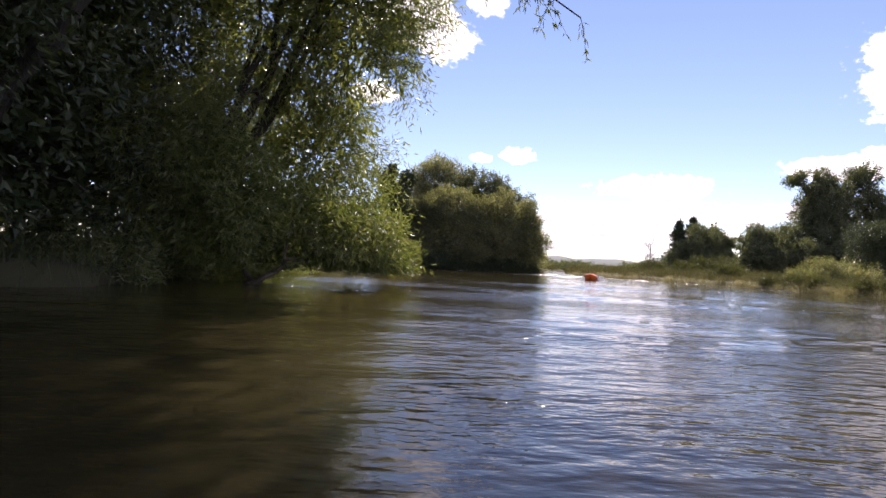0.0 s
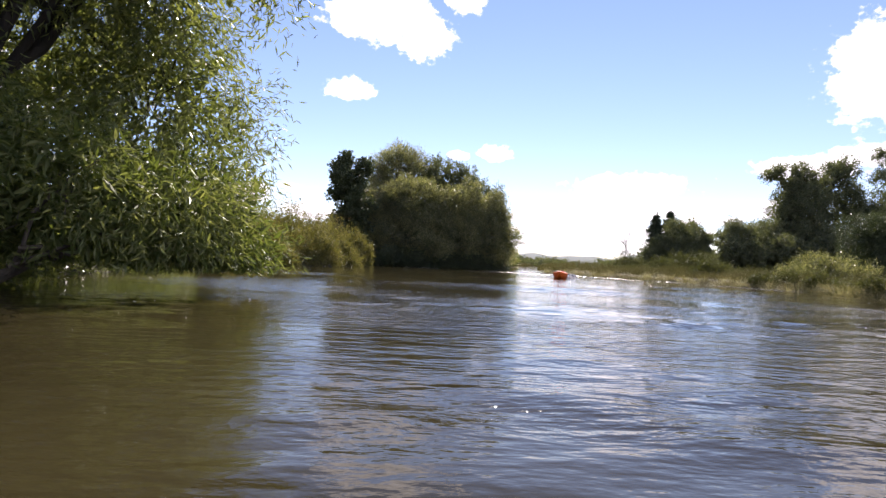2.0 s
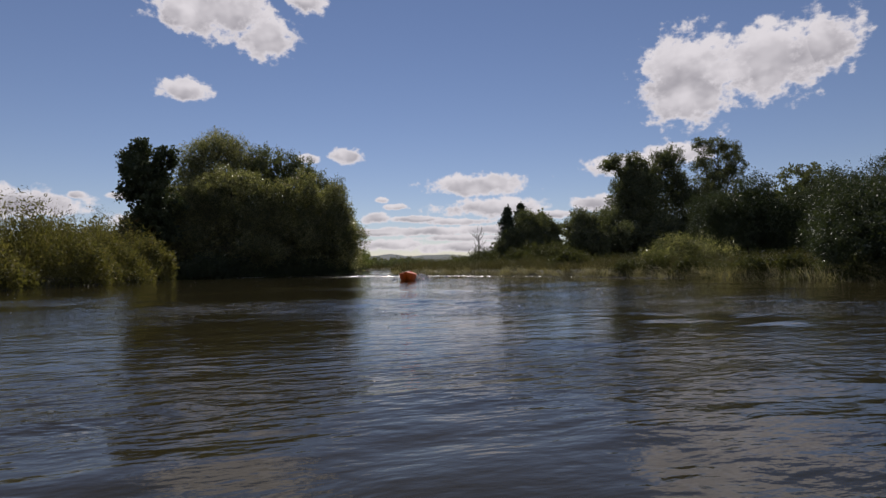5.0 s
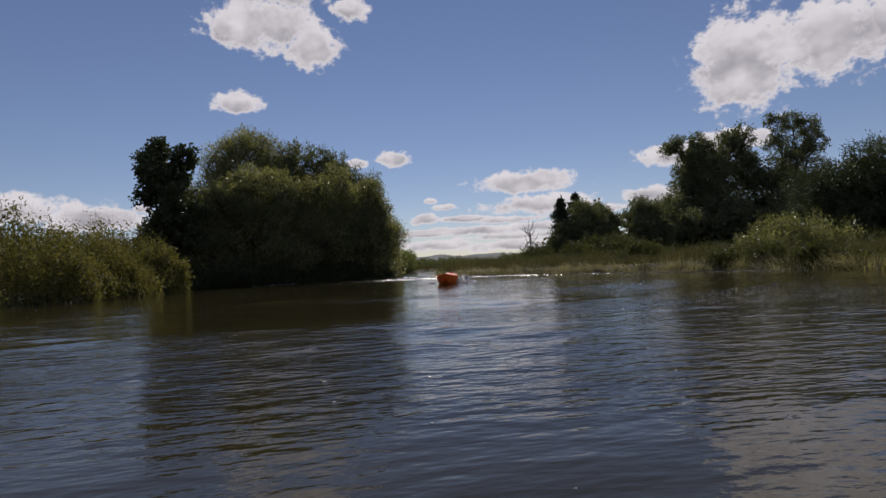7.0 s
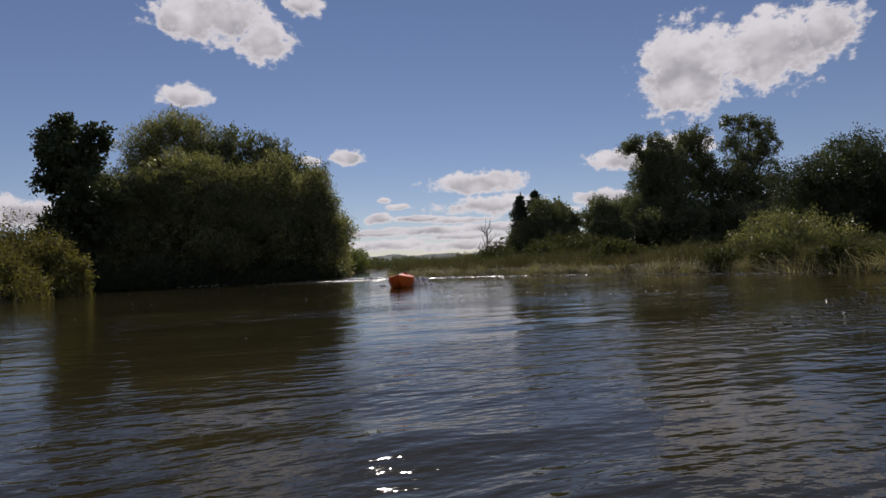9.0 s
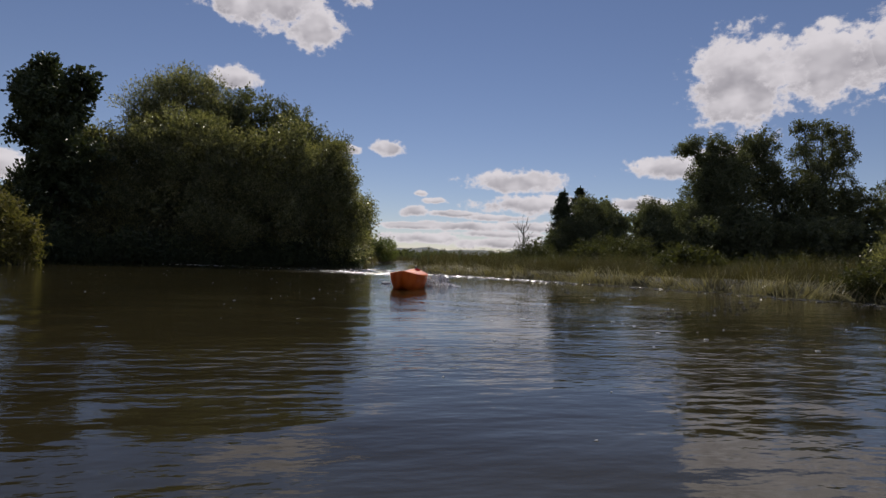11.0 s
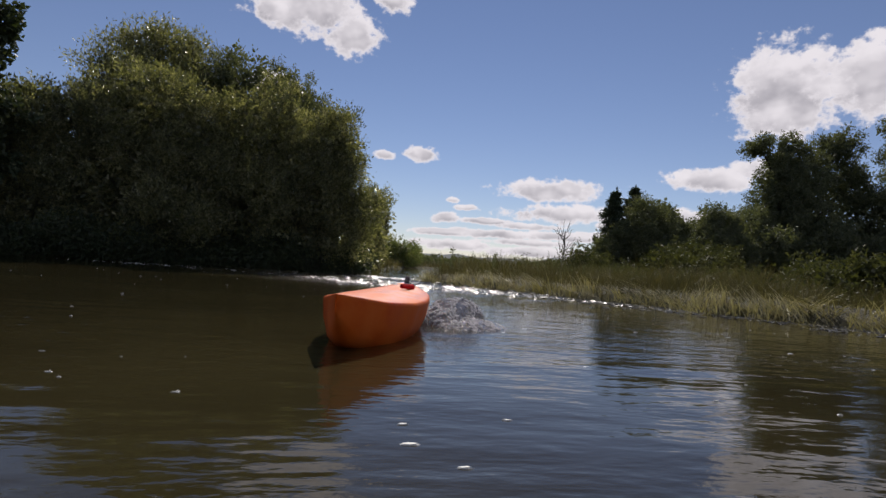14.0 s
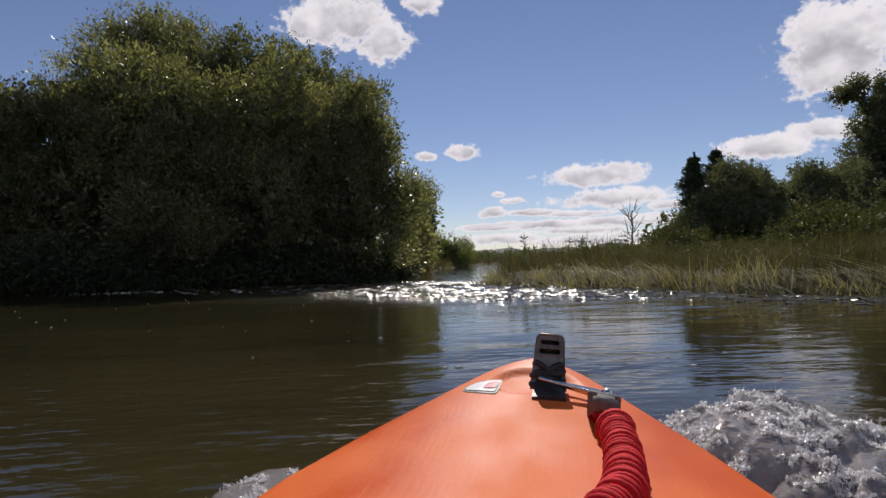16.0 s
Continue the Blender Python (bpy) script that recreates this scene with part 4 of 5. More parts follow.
for k, (x, y, w) in enumerate([(16.2, 24.9, 0.42), (16.6, 21.2, 0.4), (16.8, 19.4, 0.5), (17.0, 18.0, 0.4), (16.1, 26.4, 0.5), (15.9, 28.0, 0.55), (16.4, 22.4, 0.45)]):
    tree("shore_shrub", (x, y, 0.1), [(x, y, 0.34, w, w, 0.34)], MEADOW_HERB, BARK, "small dull green shrub at the water's edge", "bush", trunk=0.015, clumps=170, per=12, size=0.08, slim=0.35, spread=0.12, twigs=8, low=0.03, group="shore shrubs", seed=120 + k)
for k, (x, y, w, h) in enumerate([(33, 74, 2.2, 2.6), (39, 78, 3.5, 2.8), (45, 80, 4, 3.0), (51.5, 78, 4, 3.2), (57, 75, 3.5, 3.2), (35.5, 84, 3.5, 3.0), (40, 118, 5, 1.6), (52, 124, 6, 2.4), (62, 118, 6, 2.8), (30, 126, 6, 1.1), (20, 140, 7, 1.1), (8, 132, 8, 1.4), (-4, 110, 7, 2.0), (-16, 96, 8, 3.0), (26, 150, 5, 1.6), (33, 146, 5, 2.0), (40, 150, 5, 1.5), (47, 144, 5, 1.9), (54, 150, 6, 2.2), (62, 142, 6, 2.4), (70, 136, 6, 2.6), (17, 156, 5, 1.6), (78, 130, 6, 2.8)]):
    z = float(ground_height(x, y))
    tree("hedge_bush", (x, y, z), [(x, y, z + h * 0.5, w, w * 0.7, h * 0.55), (x + w * 0.8, y, z + h * 0.35, w * 0.8, w * 0.6, h * 0.42)], LEAF_WOOD, BARK_DARK, "low green hedge bush in the far meadow", "bush", trunk=0.1, clumps=260, per=13, size=0.42, slim=0.5, spread=0.4, twigs=6, group="hedge bushes", seed=60 + k)


def bare_tree():
    root = thing("bare_tree", (27.0, 75.6, 1.2), "leafless dead tree with thin upright branches", "tree")
    root.scale = (1.2, 1.2, 1.25)
    part("trunk", raw_mesh("trunk", *tube(arc((0, 0, -0.4), (0.15, 0, 2.6), 0, 8, 0.04), 0.09, 0.03, 7), DEADWOOD, True), root)
    for k in range(11):
        s = rng.uniform(0.25, 0.95)
        a = np.array([0.15 * s, 0, 2.6 * s])
        e = a + np.array([rng.normal() * 0.45, rng.normal() * 0.3, rng.uniform(0.5, 1.3)])
        part("branch", raw_mesh("branch", *joined(tube(arc(a, e, -0.1, 6, 0.04), 0.04, 0.014, 5), tube(arc(a + (e - a) * 0.5, e + rng.normal(size=3) * 0.35, 0, 5, 0.03), 0.022, 0.01, 4)), DEADWOOD, True), root)


bare_tree()

# ---------------------------------------------------------------- reeds, herbs and grass


def scatter(n, y0, y1, side, inner, outer, power=1.0):
    """Places along a shore between two distances inland, thicker at the water."""
    y = rng.uniform(y0, y1, n)
    off = inner + (outer - inner) * rng.uniform(0, 1, n) ** power
    x = right_shore(y) + off if side > 0 else left_shore(y) - off
    return np.stack([x, y, ground_height(x, y) - 0.05], 1), off


def stuff(name, pair, mat, label, category):
    return tagged(new(name, raw_mesh(name, *pair, mat)), label, category, kind="stuff")


def herb_leaves(p, height, n, size, slim=0.35):
    """Leafy stems: leaves all the way up from each place."""
    q = np.repeat(p, n, 0)
    hh = np.repeat(height, n)
    t = rng.uniform(0.1, 1.0, len(q))
    q = q + np.clip(rng.normal(size=q.shape), -1.7, 1.7) * [0.09, 0.09, 0.02]
    q[:, 2] += hh * t
    way = rng.normal(size=q.shape) + [0, 0, 0.1]
    ln = size * rng.uniform(0.6, 1.3, len(q))
    return leaves(q, way, ln, ln * slim)


def build_left_bank():
    p, off = scatter(2600, 16.5, 38.4, -1, -0.25, 5.0, 1.3)
    tall = 1.1 + 1.3 * np.clip(off / 1.6, 0, 1) + 0.35 * np.sin(p[:, 1] * 1.3) * np.sin(p[:, 1] * 0.43 + 1)
    h = tall * rng.uniform(0.6, 1.15, len(p))
    stuff("reed_bed", blades(p, h, rng.uniform(0.012, 0.028, len(p)), rng.normal(size=(len(p), 2)) * 0.35, rng.uniform(0, 0.8, len(p))), REED_TALL, "tall yellow-green reeds along the bank", "reeds")
    p, off = scatter(7200, 16.5, 38.6, -1, -0.1, 4.2, 1.5)
    lump = np.sin(p[:, 1] * 1.9 + 1.4 * np.sin(off * 1.7)) * np.sin(off * 2.6 + p[:, 1] * 0.7)
    keep = rng.uniform(0, 1, len(p)) < 0.62 + 0.5 * lump
    p, off, lump = p[keep], off[keep], lump[keep]
    tall = 0.9 + 1.45 * np.clip(off / 1.6, 0, 1) + 0.4 * np.sin(p[:, 1] * 1.3) * np.sin(p[:, 1] * 0.43 + 1) + 0.42 * lump
    stuff("bank_herbs", herb_leaves(p, tall * rng.uniform(0.6, 1.0, len(p)), 20, 0.14), HERB, "leafy yellow-green herbs and nettles along the bank", "herbs")
    p, off = scatter(420, 16.5, 38.0, -1, 0.8, 4.5)
    h = (2.2 + 0.4 * np.sin(p[:, 1] * 1.3)) * rng.uniform(0.8, 1.2, len(p))
    stem = blades(p, h, np.full(len(p), 0.014), rng.normal(size=(len(p), 2)) * 0.12, np.full(len(p), 0.2))
    top = p + np.stack([0 * h, 0 * h, h * 0.9], 1)
    stuff("seed_heads", joined(stem, herb_leaves(top - [0, 0, 0.02], np.full(len(p), 0.28), 12, 0.05, 0.5)), SEED, "brown seed heads above the bank plants", "seed heads")


def build_right_bank():
    p, off = scatter(36000, 23.5, 42.4, 1, -0.3, 6.0, 1.2)
    clumpy = 0.78 + 0.30 * np.sin(p[:, 1] * 2.3 + 1.3 * np.sin(p[:, 0] * 1.9)) * np.sin(p[:, 0] * 2.7 + p[:, 1] * 0.6)
    h = (0.34 + 0.26 * np.clip(off / 1.2, 0, 1) + 0.10 * np.sin(p[:, 1] * 0.9)) * rng.uniform(0.6, 1.25, len(p)) * clumpy
    stuff("reed_bed", blades(p, h, rng.uniform(0.005, 0.012, len(p)), rng.normal(size=(len(p), 2)) * 0.55, rng.uniform(0, 0.9, len(p)), 2), REED_GREEN, "low green reeds and sedge along the bank", "reeds")
    # broken stalks in tufts, each tuft bent its own way
    c, off = scatter(420, 18.0, 42.6, 1, -0.4, 0.4, 1.2)
    lean = np.repeat(rng.normal(size=(len(c), 2)) * [0.8, 0.9] + [-0.7, -0.1], 24, 0)
    tall = np.repeat(rng.uniform(0.15, 0.5, len(c)), 24)
    p = np.repeat(c, 24, 0) + rng.normal(size=(len(tall), 3)) * [0.13, 0.2, 0.0]
    stuff("dry_reeds", blades(p, tall * rng.uniform(0.5, 1.15, len(p)), rng.uniform(0.011, 0.024, len(p)), lean + rng.normal(size=(len(p), 2)) * 0.35, rng.uniform(0.1, 0.9, len(p))), REED_DRY, "tufts of pale broken reed stalks leaning over the water", "reeds")
    # channel side of the reed point
    p, off = scatter(6000, 42.0, 95.0, 1, -0.2, 4.0)
    h = rng.uniform(0.4, 0.9, len(p))
    stuff("sedge", blades(p, h, rng.uniform(0.02, 0.04, len(p)), rng.normal(size=(len(p), 2)) * 0.4, rng.uniform(0, 0.9, len(p))), REED_GREEN, "green sedge along the side channel", "sedge")
    # meadow behind
    n = 30000
    y = rng.uniform(8, 120, n)
    x = right_shore(y) + np.where(y < 24, 8, 5) + 45 * rng.uniform(0, 1, n) ** 1.6
    p = np.stack([x, y, ground_height(x, y) - 0.05], 1)
    far = np.hypot(x - 8, y - 25)
    h = (0.36 + 0.2 * np.sin(x * 0.5) * np.sin(y * 0.33)) * rng.uniform(0.5, 1.2, n)
    stuff("meadow_grass", blades(p, h, 0.012 + 0.0011 * far, rng.normal(size=(n, 2)) * 0.4, rng.uniform(0, 0.9, n), 2), REED_GREEN, "long olive-green meadow grass behind the reeds", "grass")
    p, off = scatter(900, 24.0, 56.0, 1, 1.5, 9.0)
    stuff("bank_herbs", herb_leaves(p, rng.uniform(0.3, 0.75, len(p)), 30, 0.08), MEADOW_HERB, "leafy green herbs among the reeds", "herbs")
    # far left bank of the bend and land behind the wooded point
    n = 9000
    y = rng.uniform(47, 115, n)
    x = left_shore(y) - rng.uniform(-0.2, 9, n)
    p = np.stack([x, y, ground_height(x, y) - 0.05], 1)
    stuff("meadow_grass", blades(p, rng.uniform(0.4, 1.0, n), np.full(n, 0.06), rng.normal(size=(n, 2)) * 0.4, rng.uniform(0, 0.9, n), 2), REED_GREEN, "long green grass on the far bank", "grass")


def build_undergrowth():
    """Short shaded grass on the banks beneath the bushes."""
    p, off = scatter(7000, 6.0, 23.0, 1, -0.15, 5.0)
    stuff("rough_grass", blades(p, rng.uniform(0.15, 0.45, len(p)), rng.uniform(0.01, 0.02, len(p)), rng.normal(size=(len(p), 2)) * 0.5, rng.uniform(0, 0.9, len(p)), 2), LEAF_WOOD, "rough low grass under the bank bushes", "grass")
    p, off = scatter(1100, 6.0, 25.0, 1, -0.35, 0.7)
    h = rng.uniform(0.15, 0.42, len(p)) + 0.12 * np.sin(p[:, 1] * 2.7)
    stuff("bank_herbs", herb_leaves(p, h, 24, 0.085), MEADOW_HERB, "leafy dull green herbs hanging over the water's edge", "herbs")
    p, off = scatter(1600, 8.0, 25.0, 1, -0.45, 0.3)
    stuff("dry_reeds", blades(p, rng.uniform(0.15, 0.5, len(p)), rng.uniform(0.006, 0.012, len(p)), rng.normal(size=(len(p), 2)) * 0.8 + [-0.5, 0], rng.uniform(0, 0.8, len(p))), REED_DRY, "pale dry reed stalks at the foot of the bushes", "reeds")
    p, off = scatter(7000, -4.0, 19.0, -1, -0.15, 4.0)
    stuff("rough_grass", blades(p, rng.uniform(0.2, 0.6, len(p)), rng.uniform(0.01, 0.02, len(p)), rng.normal(size=(len(p), 2)) * 0.5, rng.uniform(0, 0.9, len(p)), 2), LEAF_WOOD, "rough low grass under the willow", "grass")


def willowherb():
    """One upright herb stalk with narrow leaves; the others are copies."""
    root = thing("willowherb", (10.4, 41.8, 0.2), "thin upright herb stalk above the reeds", "plant", "herb stalks on the reed point")
    part("stem", raw_mesh("stem", *tube(arc((0, 0, -0.1), (0.05, 0, 0.75), 0, 6, 0.015), 0.007, 0.003, 5), BARK, True), root)
    q = np.stack([np.zeros(46) + 0.02, np.zeros(46), rng.uniform(0.2, 0.78, 46)], 1)
    me = raw_mesh("leaves", *leaves(q, rng.normal(size=(46, 3)) + [0, 0, 0.5], rng.uniform(0.07, 0.15, 46), 0.03), LEAF_WOOD)
    tagged(part("leaves", me, root), kind="stuff")
    for x, y, k in [(10.7, 42.0, 0.9), (10.5, 42.4, 0.75), (11.6, 41.6, 1.0), (11.8, 42.2, 0.85), (10.15, 42.2, 0.8), (12.8, 41.2, 0.7), (11.2, 43.0, 1.0), (13.6, 39.9, 0.75), (10.3, 42.9, 0.9), (11.7, 41.9, 1.1)]:
        k *= 0.68
        m = pose(x, y, float(ground_height(x, y)), 0, 6 * math.sin(9 * x), 77 * x) @ Matrix.Scale(k, 4)
        c = copy_thing(root, m)
        c.scale = (k, k, k)


def point_edge():
    """Leafy growth that hangs over the water all along the wooded point."""
    n = 3200
    x = rng.uniform(-3.9, 8.8, n)
    y = np.interp(x, LEFT_X[13:21], LEFT_Y[13:21]) + rng.uniform(-0.55, 1.3, n)
    p = np.stack([x, y, np.maximum(ground_height(x, y), 0.0) - 0.02], 1)
    h = rng.uniform(0.4, 1.1, n) + 0.4 * np.sin(x * 2.1) * np.sin(x * 0.77)
    # shade under the bushes is put in by this dark leaf
    stuff("edge_growth", herb_leaves(p, np.maximum(h, 0.2), 16, 0.14), LEAF_SHADED, "leafy growth overhanging the water's edge, coloured dark for the shade there", "plants")


def willow_skirt():
    """Low leafy shoots that hide the foot of the willow and trail into the water."""
    n = 1700
    y = rng.uniform(7.5, 17.0, n)
    x = left_shore(y) + rng.uniform(-1.6, 0.75, n) + 0.5 * np.sin(y * 1.3)
    p = np.stack([x, y, np.maximum(ground_height(x, y), 0.0) - 0.02], 1)
    h = rng.uniform(0.25, 1.0, n) + 0.25 * np.sin(y * 2.3)
    stuff("trailing_shoots", herb_leaves(p, np.maximum(h, 0.15), 16, 0.12, 0.18), LEAF_WILLOW, "trailing willow shoots along the shaded waterline", "shoots")


build_left_bank()
willow_skirt()
point_edge()
build_right_bank()
build_undergrowth()
willowherb()
tree("herb_clump", (-2.8, 37.7, 0.3), [(-2.7, 37.5, 1.0, 0.9, 0.8, 0.85), (-3.7, 37.2, 0.9, 0.9, 0.8, 0.8), (-2.1, 37.7, 0.6, 0.7, 0.6, 0.6)], HERB, BARK, "yellow-green herb clump at the end of the bank", "plant", trunk=0.02, clumps=500, per=16, size=0.11, slim=0.35, spread=0.16, twigs=8, seed=80)
for k, (x, y, w, h) in enumerate([(17.5, 42, 1.0, 0.9), (17.0, 34.5, 0.8, 0.6), (19.5, 38.5, 1.1, 0.8), (21, 46, 1.6, 1.6), (19, 52, 1.6, 1.5), (24, 50, 1.8, 1.5)]):
    z = float(ground_height(x, y))
    tree("nettle_clump", (x, y, z), [(x, y, z + h * 0.45, w, w, h * 0.55)], MEADOW_HERB, BARK, "dull green nettle clump in the meadow", "plant", trunk=0.015, clumps=320, per=14, size=0.12, slim=0.35, spread=0.18, twigs=6, group="nettle clumps", seed=90 + k)
# ---------------------------------------------------------------- foam on the riffle


def build_foam():
    spots = []
    for k in range(2600):
        y = rng.uniform(36.5, 45)
        x = rng.uniform(float(left_shore(y)) + 0.3 if y > 43 else 3.0, float(right_shore(y)) - 0.05)
        if abs((x - 9) * 0.5 + (y - 40.8)) < 2.0 * rng.uniform(0, 1) + 0.25:
            spots.append((x, y, rng.uniform(0.006, 0.03)))
    for k in range(260):
        y = rng.uniform(24, 42)
        spots.append((float(right_shore(y)) - abs(rng.normal()) * 0.5 - 0.05, y, rng.uniform(0.006, 0.022)))
    for k in range(240):
        y = rng.uniform(9, 40)
        spots.append((rng.uniform(float(left_shore(y)) + 1, float(right_shore(y)) - 1), y, rng.uniform(0.003, 0.010)))
    for k in range(16):
        spots.append((rng.uniform(5.3, 6.9), rng.uniform(25.8, 28.4), rng.uniform(0.003, 0.012)))
    for k in range(70):
        y = rng.uniform(22.0, 33.0)
        spots.append((6.6 + 0.1 * (y - 22) + rng.uniform(0.3, 3.6), y, rng.uniform(0.006, 0.02)))
    vs, fs = [], []
    for k, (x, y, r) in enumerate(spots):
        m = 7
        a = np.linspace(0, 2 * np.pi, m, endpoint=False)
        rr = r * rng.uniform(0.5, 1.2, m)
        ring = np.stack([x + rr * 2.2 * np.cos(a), y + rr * 0.8 * np.sin(a), np.full(m, -0.004)], 1)
        inner = np.stack([x + rr * 1.2 * np.cos(a), y + rr * 0.5 * np.sin(a), np.full(m, 0.003 + r * 0.03)], 1)
        b = k * 2 * m
        vs.append(np.concatenate([ring, inner]))
        fs += [[b + i, b + (i + 1) % m, b + m + (i + 1) % m, b + m + i] for i in range(m)]
        fs += [[b + m, b + m + 1, b + m + 2, b + m + 3], [b + m, b + m + 3, b + m + 4, b + m + 5], [b + m, b + m + 5, b + m + 6, b + m + 6 - 1]][:2]
    stuff("foam", (np.concatenate(vs), np.array(fs)), FOAM, "white foam flecks drifting on the riffle", "foam")



def build_wavelets():
    """Small breaking waves: short crests whose near faces lean upstream and catch the sun."""
    spots = []
    while len(spots) < 6500:
        y, x = 36.3 + 11 * rng.uniform(0, 1) ** 0.9, rng.uniform(2.2, 13.5)
        near = abs((x - 9) * 0.5 + (y - 41.2)) / 3.6 + 0.25 * math.sin(x * 1.7 + y * 0.9)
        if max(float(left_shore(y)) + 0.3, 4.4 + (44.5 - y) * 0.38) < x < float(right_shore(y)) - 0.04 and near < rng.uniform(0, 1):
            spots.append((x, y, rng.uniform(0.18, 0.55)))
    for _ in range(2800):
        y = 42 - 17 * rng.uniform(0, 1) ** 1.6
        spots.append((float(right_shore(y)) - 0.04 - abs(rng.normal()) * (0.4 + 0.9 * max(0.0, (y - 33) / 8)), y, rng.uniform(0.25, 0.75)))
    # eddy lines where the current shears
    for (x0, y0), (x1, y1), count, size in (((7.5, 18.0), (12.5, 21.0), 70, 0.3), ((9.0, 24.0), (13.2, 27.5), 70, 0.3)):
        for _ in range(count):
            u = rng.uniform(0, 1)
            spots.append((x0 + (x1 - x0) * u + rng.normal() * 0.05, y0 + (y1 - y0) * u + 0.12 * math.sin(u * 9) + rng.normal() * 0.05 * (1 + 3 * (count > 60)), size * rng.uniform(0.5, 1.1)))
    vs, fs = [], []
    for x, y, s in spots:
        wide, deep = s * rng.uniform(0.03, 0.12), s * rng.uniform(0.02, 0.05)
        turn = rng.normal() * 0.45
        u = np.linspace(-1, 1, 4)
        slope = 0.36 + 0.15 * rng.normal()
        crest = np.clip(slope * deep * (1 - 0.45 * u ** 2), 0.002, 0.05)
        bow = -0.25 * wide * u ** 2 + rng.normal(size=4) * 0.1 * deep
        rows = np.stack([np.stack([u * wide, bow - deep, np.full(4, -0.002)], 1), np.stack([u * wide, bow, crest], 1), np.stack([u * wide, bow + deep * 0.7, np.full(4, -0.006)], 1)])
        q = rows.reshape(-1, 3)
        q = np.stack([x + q[:, 0] * np.cos(turn) - q[:, 1] * np.sin(turn), y + q[:, 0] * np.sin(turn) + q[:, 1] * np.cos(turn), q[:, 2] + 0.006], 1)
        n = 12 * len(vs)
        vs.append(q)
        fs += [[n + r * 4 + c, n + r * 4 + c + 1, n + r * 4 + c + 5, n + r * 4 + c + 4] for r in range(2) for c in range(3)]
    stuff("wavelets", (np.concatenate(vs), np.array(fs)), WAVELET, "small breaking wavelets glittering in the sun", "waves")


build_foam()
build_wavelets()

# ---------------------------------------------------------------- the kayak
# stations along the boat from its viewer's seat: distance ahead, half width, height of the sheer
KAYAK_S = (-1.25, -1.2, -1.05, -0.8, -0.4, 0.0, 0.35, 0.59, 0.727, 0.88, 0.955, 1.0, 1.02)
KAYAK_W = (0.004, 0.03, 0.10, 0.21, 0.305, 0.325, 0.30, 0.265, 0.216, 0.13, 0.080, 0.040, 0.010)
KAYAK_Z = (0.32, 0.315, 0.295, 0.265, 0.247, 0.245, 0.25, 0.26, 0.272, 0.298, 0.314, 0.324, 0.328)
KAYAK_AXIS = -0.03
KAYAK = pose(7.688, 29.687, 0.5, 0, 1.54, -15.5) @ Matrix.Translation((0, 0, -0.5))


def deck(x, s):
    """Height of the deck at x across and s along the boat."""
    w, z = np.interp(s, KAYAK_S, KAYAK_W), np.interp(s, KAYAK_S, KAYAK_Z)
    u = np.clip(abs(x - KAYAK_AXIS) / max(w, 1e-3), 0, 1)
    hollow = math.hypot((x - KAYAK_AXIS - 0.014) / 0.052, (s - 0.895) / 0.062)
    return z + 0.13 * w * (1 - u ** 2.2) - 0.010 * min(max((1.0 - hollow) / 0.22, 0), 1)


def swept(path, radius, sides=8, closed=False):
    v, f = tube(path, radius, radius, sides)
    if closed:
        n, k = len(path), sides
        f = np.concatenate([f, [[(n - 1) * k + j, (n - 1) * k + (j + 1) % k, (j + 1) % k, j] for j in range(k)]])
    return v, f


def rounded_box(sx, sy, sz, bevel, at=(0, 0, 0)):
    bm = bmesh.new()
    bmesh.ops.create_cube(bm, size=1, matrix=Matrix.Diagonal((sx, sy, sz, 1)))
    bmesh.ops.bevel(bm, geom=bm.edges[:], offset=bevel, segments=2, affect="EDGES")
    bmesh.ops.translate(bm, verts=bm.verts, vec=at)
    return bm


def merge(*parts):
    bm = bmesh.new()
    for p in parts:
        me = bpy.data.meshes.new("piece")
        p.to_mesh(me), p.free()
        bm.from_mesh(me)
        bpy.data.meshes.remove(me)
    return bm


